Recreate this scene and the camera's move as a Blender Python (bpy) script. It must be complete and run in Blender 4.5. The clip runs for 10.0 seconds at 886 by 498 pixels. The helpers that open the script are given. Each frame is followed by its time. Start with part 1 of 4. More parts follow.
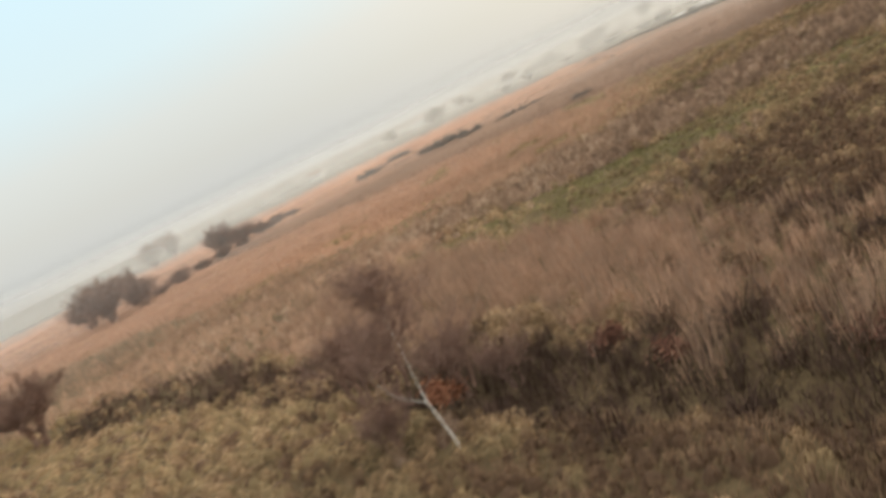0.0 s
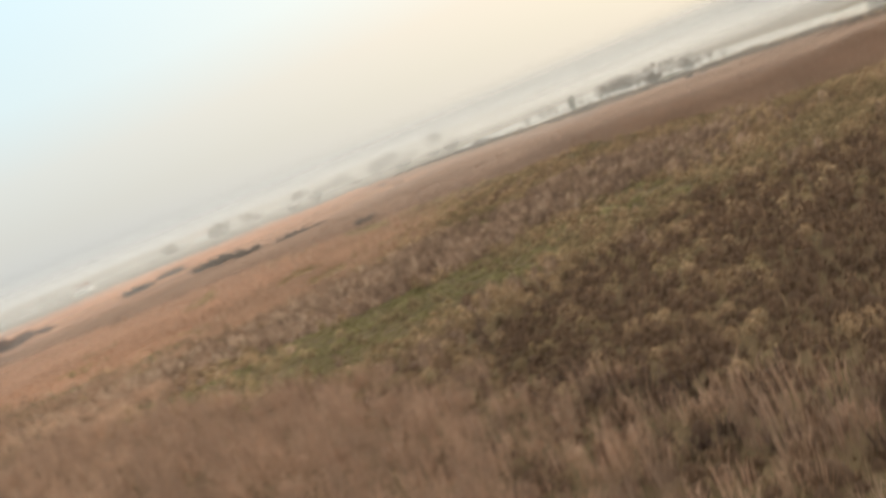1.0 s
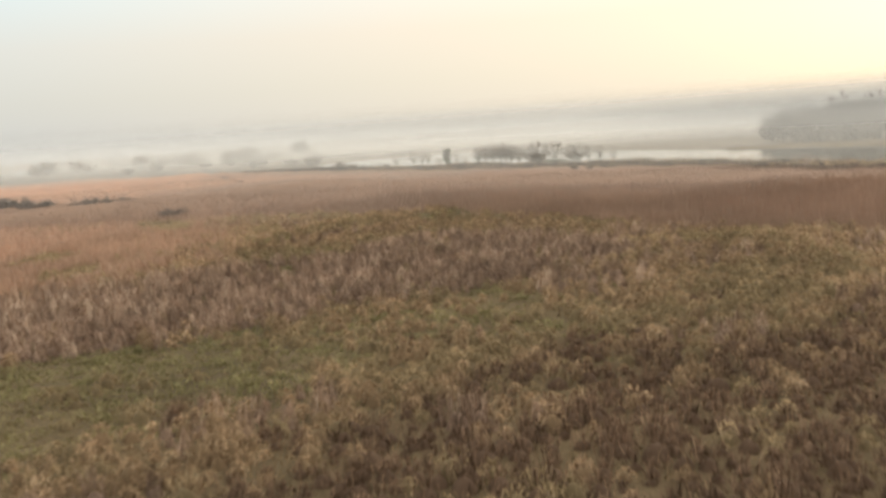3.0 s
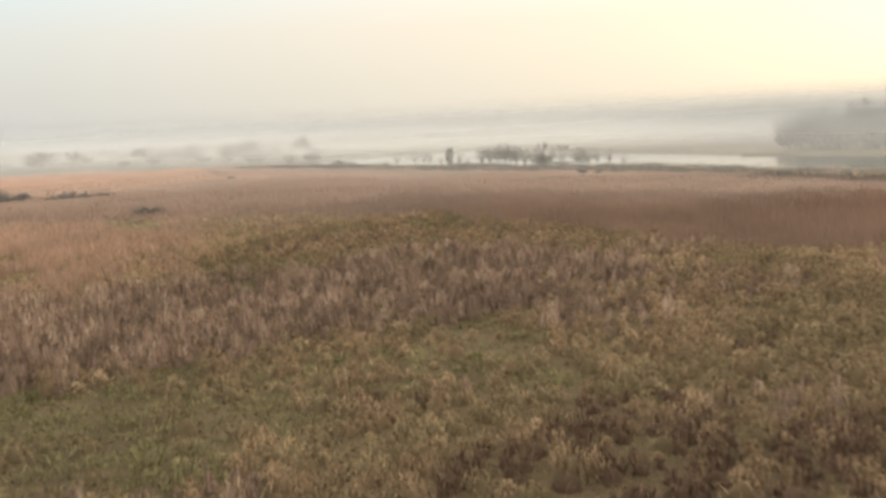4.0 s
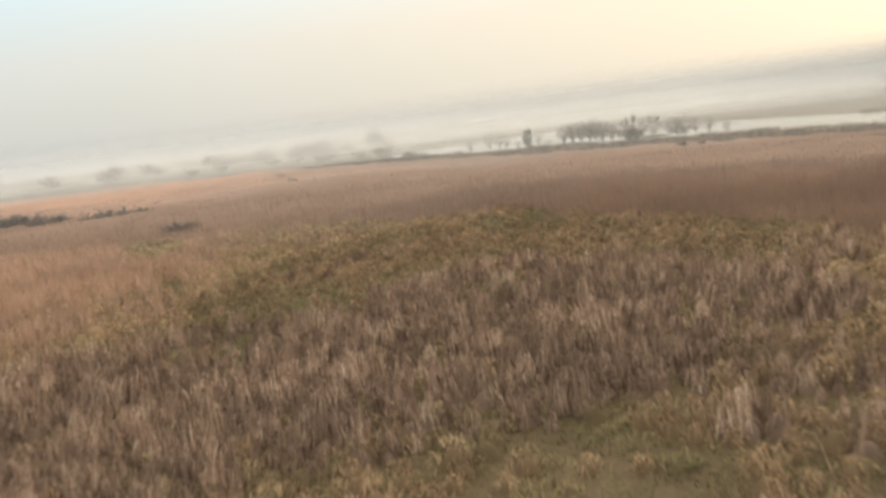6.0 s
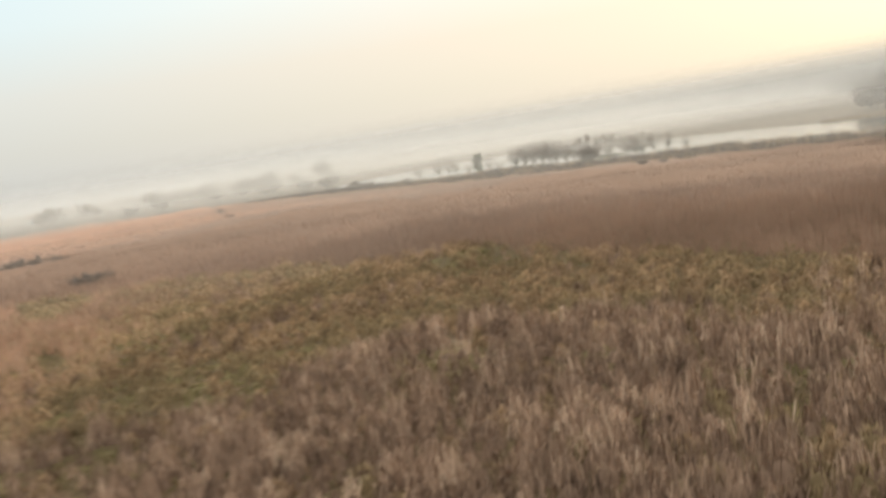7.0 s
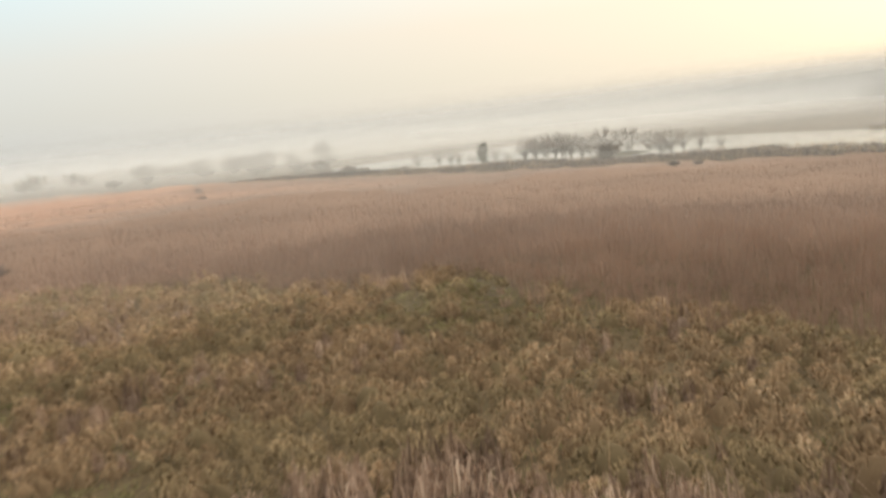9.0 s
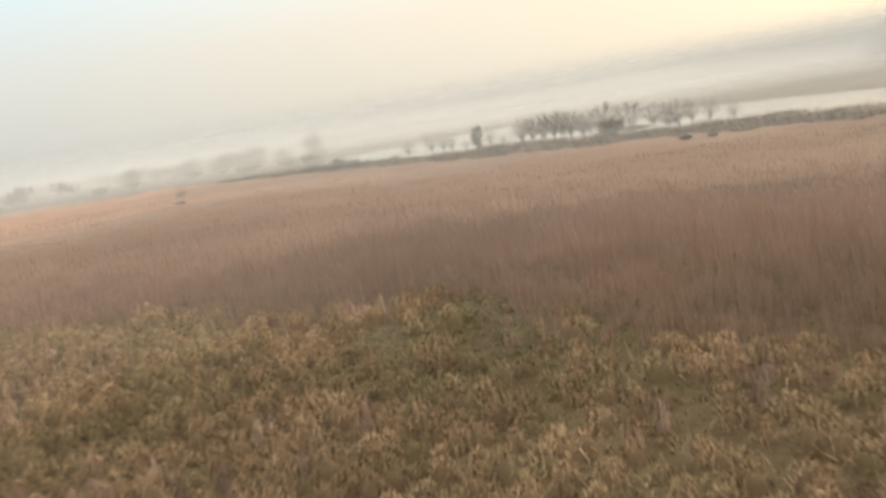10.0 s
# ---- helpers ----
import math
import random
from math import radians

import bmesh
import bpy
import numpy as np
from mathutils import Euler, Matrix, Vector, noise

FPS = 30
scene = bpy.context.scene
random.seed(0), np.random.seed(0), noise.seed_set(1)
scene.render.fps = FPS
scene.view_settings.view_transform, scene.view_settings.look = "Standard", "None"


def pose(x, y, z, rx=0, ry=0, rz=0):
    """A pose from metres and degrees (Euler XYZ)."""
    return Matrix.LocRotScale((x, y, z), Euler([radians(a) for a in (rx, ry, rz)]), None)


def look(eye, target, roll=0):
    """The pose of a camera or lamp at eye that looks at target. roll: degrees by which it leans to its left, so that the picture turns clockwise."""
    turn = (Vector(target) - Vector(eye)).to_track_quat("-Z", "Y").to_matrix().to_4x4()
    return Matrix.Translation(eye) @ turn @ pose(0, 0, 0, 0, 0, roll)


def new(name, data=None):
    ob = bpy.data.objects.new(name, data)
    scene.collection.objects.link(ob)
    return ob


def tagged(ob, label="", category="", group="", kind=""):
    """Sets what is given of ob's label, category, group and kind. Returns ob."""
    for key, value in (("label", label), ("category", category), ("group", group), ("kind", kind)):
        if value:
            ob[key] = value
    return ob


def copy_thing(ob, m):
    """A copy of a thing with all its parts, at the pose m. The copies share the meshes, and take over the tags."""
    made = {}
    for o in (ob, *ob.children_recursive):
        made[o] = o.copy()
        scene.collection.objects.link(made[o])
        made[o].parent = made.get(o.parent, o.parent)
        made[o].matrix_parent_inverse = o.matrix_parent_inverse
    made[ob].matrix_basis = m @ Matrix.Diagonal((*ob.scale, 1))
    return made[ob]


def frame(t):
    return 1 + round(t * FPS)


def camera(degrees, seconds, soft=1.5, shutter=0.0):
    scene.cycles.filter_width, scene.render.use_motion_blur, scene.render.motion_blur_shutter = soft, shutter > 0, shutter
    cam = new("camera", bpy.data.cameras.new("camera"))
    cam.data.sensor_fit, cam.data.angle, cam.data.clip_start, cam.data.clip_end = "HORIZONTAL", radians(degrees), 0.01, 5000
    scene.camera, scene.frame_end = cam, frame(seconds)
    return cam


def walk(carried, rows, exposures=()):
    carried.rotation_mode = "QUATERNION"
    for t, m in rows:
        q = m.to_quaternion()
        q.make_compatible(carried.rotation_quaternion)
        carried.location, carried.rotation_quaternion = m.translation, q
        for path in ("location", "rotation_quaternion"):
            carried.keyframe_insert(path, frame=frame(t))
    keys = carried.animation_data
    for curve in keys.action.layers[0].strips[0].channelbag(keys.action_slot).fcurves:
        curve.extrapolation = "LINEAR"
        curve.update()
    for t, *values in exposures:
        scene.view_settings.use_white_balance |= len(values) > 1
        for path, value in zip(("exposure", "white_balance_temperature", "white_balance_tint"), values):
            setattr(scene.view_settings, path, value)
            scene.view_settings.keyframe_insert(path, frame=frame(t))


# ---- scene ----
cam = camera(48.2, 10.0, soft=3.0, shutter=0.5)
PATH = [
    (0, (1.552, -0.074, 12.063), (1.412, 1.902, 11.79), -26.3),
    (0.5, (2.71, 5.753, 11.821), (2.763, 7.736, 11.567), -25.9),
    (1, (4.464, 12.129, 11.302), (4.809, 14.085, 11.073), -22.3),
    (1.5, (6.689, 18.432, 10.873), (7.148, 20.368, 10.672), -18.0),
    (2, (9.176, 24.994, 10.54), (9.717, 26.903, 10.289), -13.6),
    (2.5, (11.555, 30.174, 10.501), (12.205, 32.049, 10.246), -7.3),
    (2.7, (12.298, 32.33, 10.488), (12.957, 34.203, 10.243), -5.9),
    (3.8, (17.464, 43.7, 10.397), (18.093, 45.583, 10.152), -1.7),
    (4, (18.315, 45.794, 10.304), (18.962, 47.671, 10.063), -2.9),
    (4.5, (20.195, 50.821, 10.156), (20.797, 52.712, 9.906), -4.3),
    (5, (22.221, 56.075, 9.917), (22.792, 57.977, 9.677), -5.4),
    (5.5, (24.331, 61.709, 9.586), (24.84, 63.624, 9.314), -5.7),
    (6.8, (29.451, 77.181, 9.056), (29.961, 79.104, 8.848), -10.6),
    (7, (30.379, 79.555, 9.069), (30.956, 81.458, 8.856), -9.5),
    (7.5, (32.44, 84.976, 8.901), (33.057, 86.868, 8.7), -7.8),
    (8, (34.736, 90.552, 8.762), (35.252, 92.469, 8.517), -5.8),
    (8.5, (36.895, 95.855, 8.773), (37.409, 97.771, 8.513), -4.5),
    (9, (38.999, 101.187, 8.729), (39.564, 103.09, 8.49), -6.5),
    (9.5, (40.978, 106.272, 8.687), (41.535, 108.177, 8.444), -8.7),
    (10, (43.17, 112.059, 8.655), (43.727, 113.961, 8.387), -9.9),
]
walk(cam, [(t, look(eye, target, roll)) for t, eye, target, roll in PATH])

# ---- world, sun ----
SUN_AZ, SUN_EL = radians(58), radians(13)
sun_dir = Vector((math.sin(SUN_AZ) * math.cos(SUN_EL), math.cos(SUN_AZ) * math.cos(SUN_EL), math.sin(SUN_EL)))
world = bpy.data.worlds.new("hazy_sky")
scene.world = world
world.use_nodes = True
wn, wl = world.node_tree.nodes, world.node_tree.links
wn.clear()
w_out = wn.new("ShaderNodeOutputWorld")
sky = wn.new("ShaderNodeTexSky")
sky.sky_type = "NISHITA"
sky.sun_disc = False
sky.sun_elevation, sky.sun_rotation = SUN_EL, SUN_AZ
sky.dust_density, sky.air_density = 3.0, 1.0
bg_sky = wn.new("ShaderNodeBackground")
bg_sky.inputs["Strength"].default_value = 0.12
wl.new(sky.outputs[0], bg_sky.inputs["Color"])
# smoke and mist in the lower sky: grey near the horizon and pale blue above, cream and brighter towards the sun
tc = wn.new("ShaderNodeTexCoord")
sep = wn.new("ShaderNodeSeparateXYZ")
wl.new(tc.outputs["Generated"], sep.inputs[0])
def height_ramp(stops):
    r = wn.new("ShaderNodeValToRGB")
    wl.new(sep.outputs["Z"], r.inputs[0])
    els = r.color_ramp.elements
    els[0].position, els[0].color = stops[0][0], (*stops[0][1], 1)
    els[1].position, els[1].color = stops[-1][0], (*stops[-1][1], 1)
    for p, c in stops[1:-1]:
        els.new(p).color = (*c, 1)
    return r


cool = height_ramp([(0.0, (0.54, 0.55, 0.535)), (0.05, (0.585, 0.59, 0.555)), (0.10, (0.635, 0.655, 0.625)), (0.165, (0.63, 0.755, 0.78)), (0.30, (0.60, 0.81, 0.90)), (0.62, (1.65, 1.65, 1.62))])
warm = height_ramp([(0.0, (0.72, 0.66, 0.555)), (0.05, (0.76, 0.69, 0.56)), (0.10, (0.845, 0.725, 0.575)), (0.165, (0.90, 0.86, 0.755)), (0.30, (0.94, 0.97, 0.92)), (0.62, (1.65, 1.65, 1.62))])
dot = wn.new("ShaderNodeVectorMath")
dot.operation = "DOT_PRODUCT"
wl.new(tc.outputs["Generated"], dot.inputs[0])
dot.inputs[1].default_value = sun_dir
glow = wn.new("ShaderNodeMapRange")
glow.interpolation_type = "SMOOTHSTEP"
glow.inputs["From Min"].default_value, glow.inputs["From Max"].default_value = 0.30, 0.98
wl.new(dot.outputs["Value"], glow.inputs["Value"])
addc = wn.new("ShaderNodeMix")
addc.data_type = "RGBA"
wl.new(glow.outputs["Result"], addc.inputs["Factor"])
wl.new(cool.outputs[0], addc.inputs["A"])
wl.new(warm.outputs[0], addc.inputs["B"])
bg_haze = wn.new("ShaderNodeBackground")
wl.new(addc.outputs["Result"], bg_haze.inputs["Color"])
bg_haze.inputs["Strength"].default_value = 1.28
w_mix = wn.new("ShaderNodeMixShader")
w_mix.inputs[0].default_value = 0.88
wl.new(bg_sky.outputs[0], w_mix.inputs[1])
wl.new(bg_haze.outputs[0], w_mix.inputs[2])
wl.new(w_mix.outputs[0], w_out.inputs["Surface"])

sun = new("sun", bpy.data.lights.new("sun", "SUN"))
sun.data.energy, sun.data.angle, sun.data.color = 1.75, radians(20), (1.0, 0.86, 0.68)
sun.matrix_world = look((0, 0, 60), Vector((0, 0, 60)) - sun_dir)


# ---- materials ----
def material(name, rough=0.9, spec=0.2):
    m = bpy.data.materials.new(name)
    m.use_nodes = True
    b = m.node_tree.nodes["Principled BSDF"]
    b.inputs["Roughness"].default_value = rough
    b.inputs["Specular IOR Level"].default_value = spec
    return m, m.node_tree.nodes, m.node_tree.links, b


def ramp(nodes, stops):
    r = nodes.new("ShaderNodeValToRGB")
    els = r.color_ramp.elements
    els[0].position, els[0].color = stops[0][0], (*stops[0][1], 1)
    els[1].position, els[1].color = stops[-1][0], (*stops[-1][1], 1)
    for p, c in stops[1:-1]:
        e = els.new(p)
        e.color = (*c, 1)
    return r


def noise_node(nodes, links, scale, detail=4, rough=0.55, coord="Object"):
    t = nodes.new("ShaderNodeTexCoord")
    n = nodes.new("ShaderNodeTexNoise")
    n.inputs["Scale"].default_value, n.inputs["Detail"].default_value, n.inputs["Roughness"].default_value = scale, detail, rough
    links.new(t.outputs[coord], n.inputs["Vector"])
    return n


def blade_material(name, stops, patch=0.12, shift=(0.86, 1.27)):
    """Dry leaves: the hue of each blade by its own tone, with patches some metres wide."""
    m, n, l, b = material(name, 0.85, 0.06)
    a = n.new("ShaderNodeAttribute")
    a.attribute_name = "tone"
    r = ramp(n, stops)
    l.new(a.outputs["Fac"], r.inputs[0])
    big = noise_node(n, l, patch, 3)
    rng = n.new("ShaderNodeMapRange")
    rng.inputs["From Min"].default_value, rng.inputs["From Max"].default_value = 0.3, 0.7
    rng.inputs["To Min"].default_value, rng.inputs["To Max"].default_value = shift
    l.new(big.outputs["Fac"], rng.inputs["Value"])
    mul = n.new("ShaderNodeMix")
    mul.data_type, mul.blend_type = "RGBA", "MULTIPLY"
    mul.inputs["Factor"].default_value = 1.0
    l.new(r.outputs[0], mul.inputs["A"])
    l.new(rng.outputs[0], mul.inputs["B"])
    l.new(mul.outputs["Result"], b.inputs["Base Color"])
    return m


def mottled(name, stops, scale, rough=0.9, bump=0.3, fine=None):
    """A rough surface whose colour wanders at two scales."""
    m, n, l, b = material(name, rough, 0.05)
    big = noise_node(n, l, scale, 6, 0.6)
    small = noise_node(n, l, fine or scale * 12, 4, 0.6)
    mx = n.new("ShaderNodeMix")
    mx.inputs["Factor"].default_value = 0.45
    l.new(big.outputs["Fac"], mx.inputs["A"])
    l.new(small.outputs["Fac"], mx.inputs["B"])
    r = ramp(n, stops)
    l.new(mx.outputs["Result"], r.inputs[0])
    l.new(r.outputs[0], b.inputs["Base Color"])
    bp = n.new("ShaderNodeBump")
    bp.inputs["Strength"].default_value = bump
    bp.inputs["Distance"].default_value = 0.2
    l.new(small.outputs["Fac"], bp.inputs["Height"])
    l.new(bp.outputs["Normal"], b.inputs["Normal"])
    return m


M_SEDGE = blade_material("sedge_straw", [(0.0, (0.075, 0.049, 0.026)), (0.35, (0.205, 0.130, 0.068)), (0.7, (0.325, 0.208, 0.114)), (1.0, (0.47, 0.318, 0.185))])
M_OLIVE = blade_material("sedge_olive", [(0.0, (0.069, 0.049, 0.025)), (0.5, (0.222, 0.153, 0.077)), (1.0, (0.40, 0.276, 0.150))])
M_MAUVE = blade_material("cattail_dead", [(0.0, (0.10, 0.064, 0.043)), (0.5, (0.268, 0.174, 0.115)), (0.85, (0.40, 0.268, 0.180)), (1.0, (0.53, 0.38, 0.26))])
M_REED = blade_material("reed_red_brown", [(0.0, (0.165, 0.103, 0.070)), (0.5, (0.29, 0.184, 0.124)), (1.0, (0.40, 0.265, 0.178))], 0.05)
M_PALE = blade_material("reed_salmon", [(0.0, (0.22, 0.132, 0.086)), (0.5, (0.42, 0.26, 0.170)), (1.0, (0.56, 0.37, 0.245))], 0.04)
M_DARK = blade_material("rush_dark_brown", [(0.0, (0.05, 0.030, 0.018)), (0.6, (0.138, 0.083, 0.049)), (1.0, (0.28, 0.178, 0.106))])
M_GREEN = blade_material("grass_green", [(0.0, (0.085, 0.078, 0.031)), (0.6, (0.225, 0.188, 0.080)), (1.0, (0.36, 0.288, 0.138))])
M_BRAMBLE = blade_material("bramble", [(0.0, (0.026, 0.016, 0.012)), (0.6, (0.072, 0.043, 0.031)), (1.0, (0.15, 0.094, 0.064))])
M_RUST = blade_material("rust_leaves", [(0.0, (0.18, 0.068, 0.038)), (0.6, (0.34, 0.145, 0.08)), (1.0, (0.46, 0.24, 0.135))])
M_BROWNLEAF = blade_material("dead_bramble_leaves", [(0.0, (0.07, 0.034, 0.024)), (0.6, (0.16, 0.075, 0.05)), (1.0, (0.26, 0.135, 0.085))])
M_GROUND = mottled("marsh_litter", [(0.3, (0.048, 0.034, 0.018)), (0.5, (0.095, 0.066, 0.034)), (0.7, (0.15, 0.104, 0.055))], 0.08, fine=3.5)
M_CANOPY = mottled("reed_litter", [(0.3, (0.125, 0.073, 0.046)), (0.5, (0.180, 0.104, 0.064)), (0.7, (0.235, 0.140, 0.088))], 0.035, bump=0.5, fine=1.6)
# paler, salmon-coloured stands by the share that the plan gives them
cn, cl = M_CANOPY.node_tree.nodes, M_CANOPY.node_tree.links
c_b = cn["Principled BSDF"]
c_old = c_b.inputs["Base Color"].links[0].from_socket
c_at = cn.new("ShaderNodeAttribute")
c_at.attribute_name = "tone"
c_n = noise_node(cn, cl, 0.03, 5, 0.6)
c_r = ramp(cn, [(0.3, (0.22, 0.104, 0.056)), (0.5, (0.32, 0.155, 0.085)), (0.7, (0.41, 0.212, 0.120))])
cl.new(c_n.outputs["Fac"], c_r.inputs[0])
c_m = cn.new("ShaderNodeMix")
c_m.data_type = "RGBA"
cl.new(c_at.outputs["Fac"], c_m.inputs["Factor"])
cl.new(c_old, c_m.inputs["A"])
cl.new(c_r.outputs[0], c_m.inputs["B"])
cl.new(c_m.outputs["Result"], c_b.inputs["Base Color"])
M_BANK = mottled("bank_scrub", [(0.3, (0.035, 0.034, 0.024)), (0.5, (0.075, 0.066, 0.045)), (0.7, (0.12, 0.10, 0.065))], 0.2, bump=0.8, fine=2.0)
M_FAR = mottled("far_meadow", [(0.3, (0.07, 0.056, 0.038)), (0.5, (0.11, 0.086, 0.06)), (0.7, (0.16, 0.12, 0.082))], 0.01, fine=0.4)
M_BARK = mottled("bark", [(0.3, (0.05, 0.042, 0.035)), (0.5, (0.11, 0.09, 0.075)), (0.7, (0.17, 0.145, 0.12))], 2.0, bump=0.6)
M_TWIG = mottled("twigs", [(0.3, (0.11, 0.085, 0.068)), (0.5, (0.18, 0.14, 0.112)), (0.7, (0.25, 0.20, 0.16))], 0.6, bump=0.2)
M_MAUVETWIG = mottled("birch_twigs", [(0.3, (0.13, 0.078, 0.058)), (0.5, (0.215, 0.132, 0.098)), (0.7, (0.30, 0.19, 0.142))], 0.9, bump=0.2)
M_IVY = mottled("evergreen", [(0.3, (0.028, 0.034, 0.018)), (0.5, (0.055, 0.062, 0.032)), (0.7, (0.09, 0.095, 0.05))], 1.2, bump=0.3)
M_PLASTER = mottled("white_render", [(0.3, (0.72, 0.70, 0.66)), (0.7, (0.82, 0.81, 0.78))], 0.5, bump=0.1)
M_TILE = mottled("roof_tile", [(0.3, (0.16, 0.09, 0.07)), (0.7, (0.27, 0.16, 0.12))], 1.0, bump=0.4)
M_GLASS = material("dark_glass", 0.08, 0.5)[0]
M_GLASS.node_tree.nodes["Principled BSDF"].inputs["Base Color"].default_value = (0.03, 0.035, 0.04, 1)

# birch bark: white with dark bands
M_BIRCH, bn, bl, bb = material("birch_bark", 0.6, 0.3)
b_n = noise_node(bn, bl, 3.0, 5, 0.6)
b_map = bn.new("ShaderNodeMapping")
b_map.inputs["Scale"].default_value = (1, 1, 4)
bl.new(b_n.inputs["Vector"].links[0].from_socket, b_map.inputs["Vector"])
bl.new(b_map.outputs[0], b_n.inputs["Vector"])
b_r = ramp(bn, [(0.34, (0.09, 0.07, 0.06)), (0.44, (0.60, 0.54, 0.47)), (0.8, (0.82, 0.77, 0.69))])
bl.new(b_n.outputs["Fac"], b_r.inputs[0])
bl.new(b_r.outputs[0], bb.inputs["Base Color"])

# still water with a light ripple
M_WATER, qn, ql, qb = material("river_water", 0.12, 0.5)
qb.inputs["Base Color"].default_value = (0.035, 0.04, 0.035, 1)
qb.inputs["IOR"].default_value = 1.33
q_n = noise_node(qn, ql, 0.8, 3)
q_b = qn.new("ShaderNodeBump")
q_b.inputs["Strength"].default_value, q_b.inputs["Distance"].default_value = 0.25, 0.1
ql.new(q_n.outputs["Fac"], q_b.inputs["Height"])
ql.new(q_b.outputs["Normal"], qb.inputs["Normal"])

# ---- plan ----
REED_BED = [(-75, 232), (-30, 205), (5, 192), (34, 176), (44, 170), (48, 159), (55, 155), (57, 151), (56, 146), (59, 141), (61, 134), (63, 118), (72, 100), (90, 82), (130, 60), (128, 130), (124, 172), (119, 212), (112, 232), (104, 240), (98, 258), (94, 284), (86, 312), (76, 348), (60, 400), (12, 465), (-60, 500), (-110, 420)]
PALE_BED = [(-140, 175), (-60, 150), (-20, 120), (-5, 108), (12, 112), (20, 128), (24, 150), (30, 176), (0, 195), (-35, 205), (-75, 232), (-110, 420), (-190, 430), (-220, 260)]
SALMON = [(-240, 300), (-125, 235), (-90, 212), (-62, 250), (-22, 285), (15, 275), (50, 290), (55, 400), (0, 470), (-120, 480), (-260, 440)]
NEAR_REED = [(-25, 104), (-8, 84), (4, 69), (7, 62), (14, 46), (20, 37), (22, 22), (12, 20), (10, 28), (-2, 50), (-6, 60), (-18, 82)]
DITCH = [(-6, 52), (-1, 46), (4, 38), (12, 27), (22, 14), (16, 10), (8, 23), (3, 31), (-3, 39), (-8, 47)]
DARK_EDGE = [(-42, 92), (-23, 77), (-10, 58), (-6, 52), (-9, 49), (-22, 67), (-42, 84)]
FORE_DARK = [(-2, 41), (3, 33), (8, 25), (18, 11), (4, 8), (-1, 24), (-3, 33)]
GREEN_STRIP = [(-12, 92), (-1, 88), (4, 90), (13, 91), (21, 90), (24, 84), (21, 76), (14, 73), (7, 70), (3, 73), (-4, 82)]
GREEN_SPOTS = [((20, 80), 4), ((30, 90), 4), ((37, 92), 3), ((32, 125), 5), ((28, 124), 4), ((54, 149), 5), ((53, 144), 3), ((-14, 127), 7), ((-8, 134), 5), ((26, 113), 3), ((48, 104), 2.5), ((41, 118), 3), ((27, 140), 6), ((45, 113), 2), ((70, 84), 8), ((33, 86), 2.5), ((36, 88), 2), ((29, 86), 4), ((25, 83), 4), ((33, 92), 3), ((27, 90), 3), ((38, 91), 3), ((34, 82), 3), ((-21, 132), 5), ((-21, 122), 4), ((-10, 122), 4), ((-5, 110), 4), ((1, 101), 3)]
MAUVE = [(-14, 100), (5, 90), (14, 92), (21, 92), (27, 96), (35, 95), (39, 95), (44, 97), (51, 98), (54, 108), (51, 118), (45, 125), (38, 123), (33, 119), (24, 119), (16, 117), (4, 114), (-8, 112)]
DARK_PATCH = [(7, 64), (12, 60), (17, 66), (21, 67), (26, 68), (30, 69), (36, 72), (46, 66), (42, 54), (34, 42), (20, 38), (14, 46)]
TRAILS = [[(59, 146), (57, 141), (56, 136), (55, 131), (55, 124), (57, 112)], [(54, 147), (53, 141), (53, 136), (52, 130)], [(12, 62), (18, 67), (26, 70), (33, 70)], [(34, 96), (36, 88), (37, 80), (41, 72)]]
EYE_LINE = np.array([(1.5, 0), (9, 25), (22, 56), (30, 80), (43, 112), (53, 134)], float)


def inside(px, py, poly):
    r = np.zeros(px.shape, bool)
    n = len(poly)
    for i in range(n):
        (x0, y0), (x1, y1) = poly[i], poly[(i + 1) % n]
        c = (y0 > py) != (y1 > py)
        r ^= c & (px < (x1 - x0) * (py - y0) / ((y1 - y0) or 1e-9) + x0)
    return r


def line_distance(px, py, pts):
    best = np.full(px.shape, 1e9)
    for (x0, y0), (x1, y1) in zip(pts[:-1], pts[1:]):
        dx, dy = x1 - x0, y1 - y0
        k = np.clip(((px - x0) * dx + (py - y0) * dy) / (dx * dx + dy * dy), 0, 1)
        best = np.minimum(best, np.hypot(px - x0 - k * dx, py - y0 - k * dy))
    return best


def waves(px, py, size, seed):
    """Smooth noise from a few sines, about -1 to 1."""
    rng = np.random.default_rng(seed)
    v = np.zeros(px.shape)
    for i in range(9):
        a, k = rng.uniform(0, 2 * np.pi), 2 * np.pi / (size * rng.uniform(0.5, 1.6))
        v += np.sin(k * (px * np.cos(a) + py * np.sin(a)) + rng.uniform(0, 6.28))
    return v / 4.0


def ground_height(px, py):
    z = 0.12 * waves(px, py, 9, 3) + 0.25 * waves(px, py, 40, 4)
    d = line_distance(px, py, [(-8, 49), (3, 34), (14, 18), (24, 4)])
    z = z - 1.3 * np.exp(-(d / 2.3) ** 2)
    d2 = line_distance(px, py, [(-45, 86), (-22, 70), (-8, 52)])
    return z - 0.4 * np.exp(-(d2 / 3.0) ** 2)


SEDGE, OLIVE, CAT, REED, PALE, DARK, GREEN, BRAMBLE = range(8)


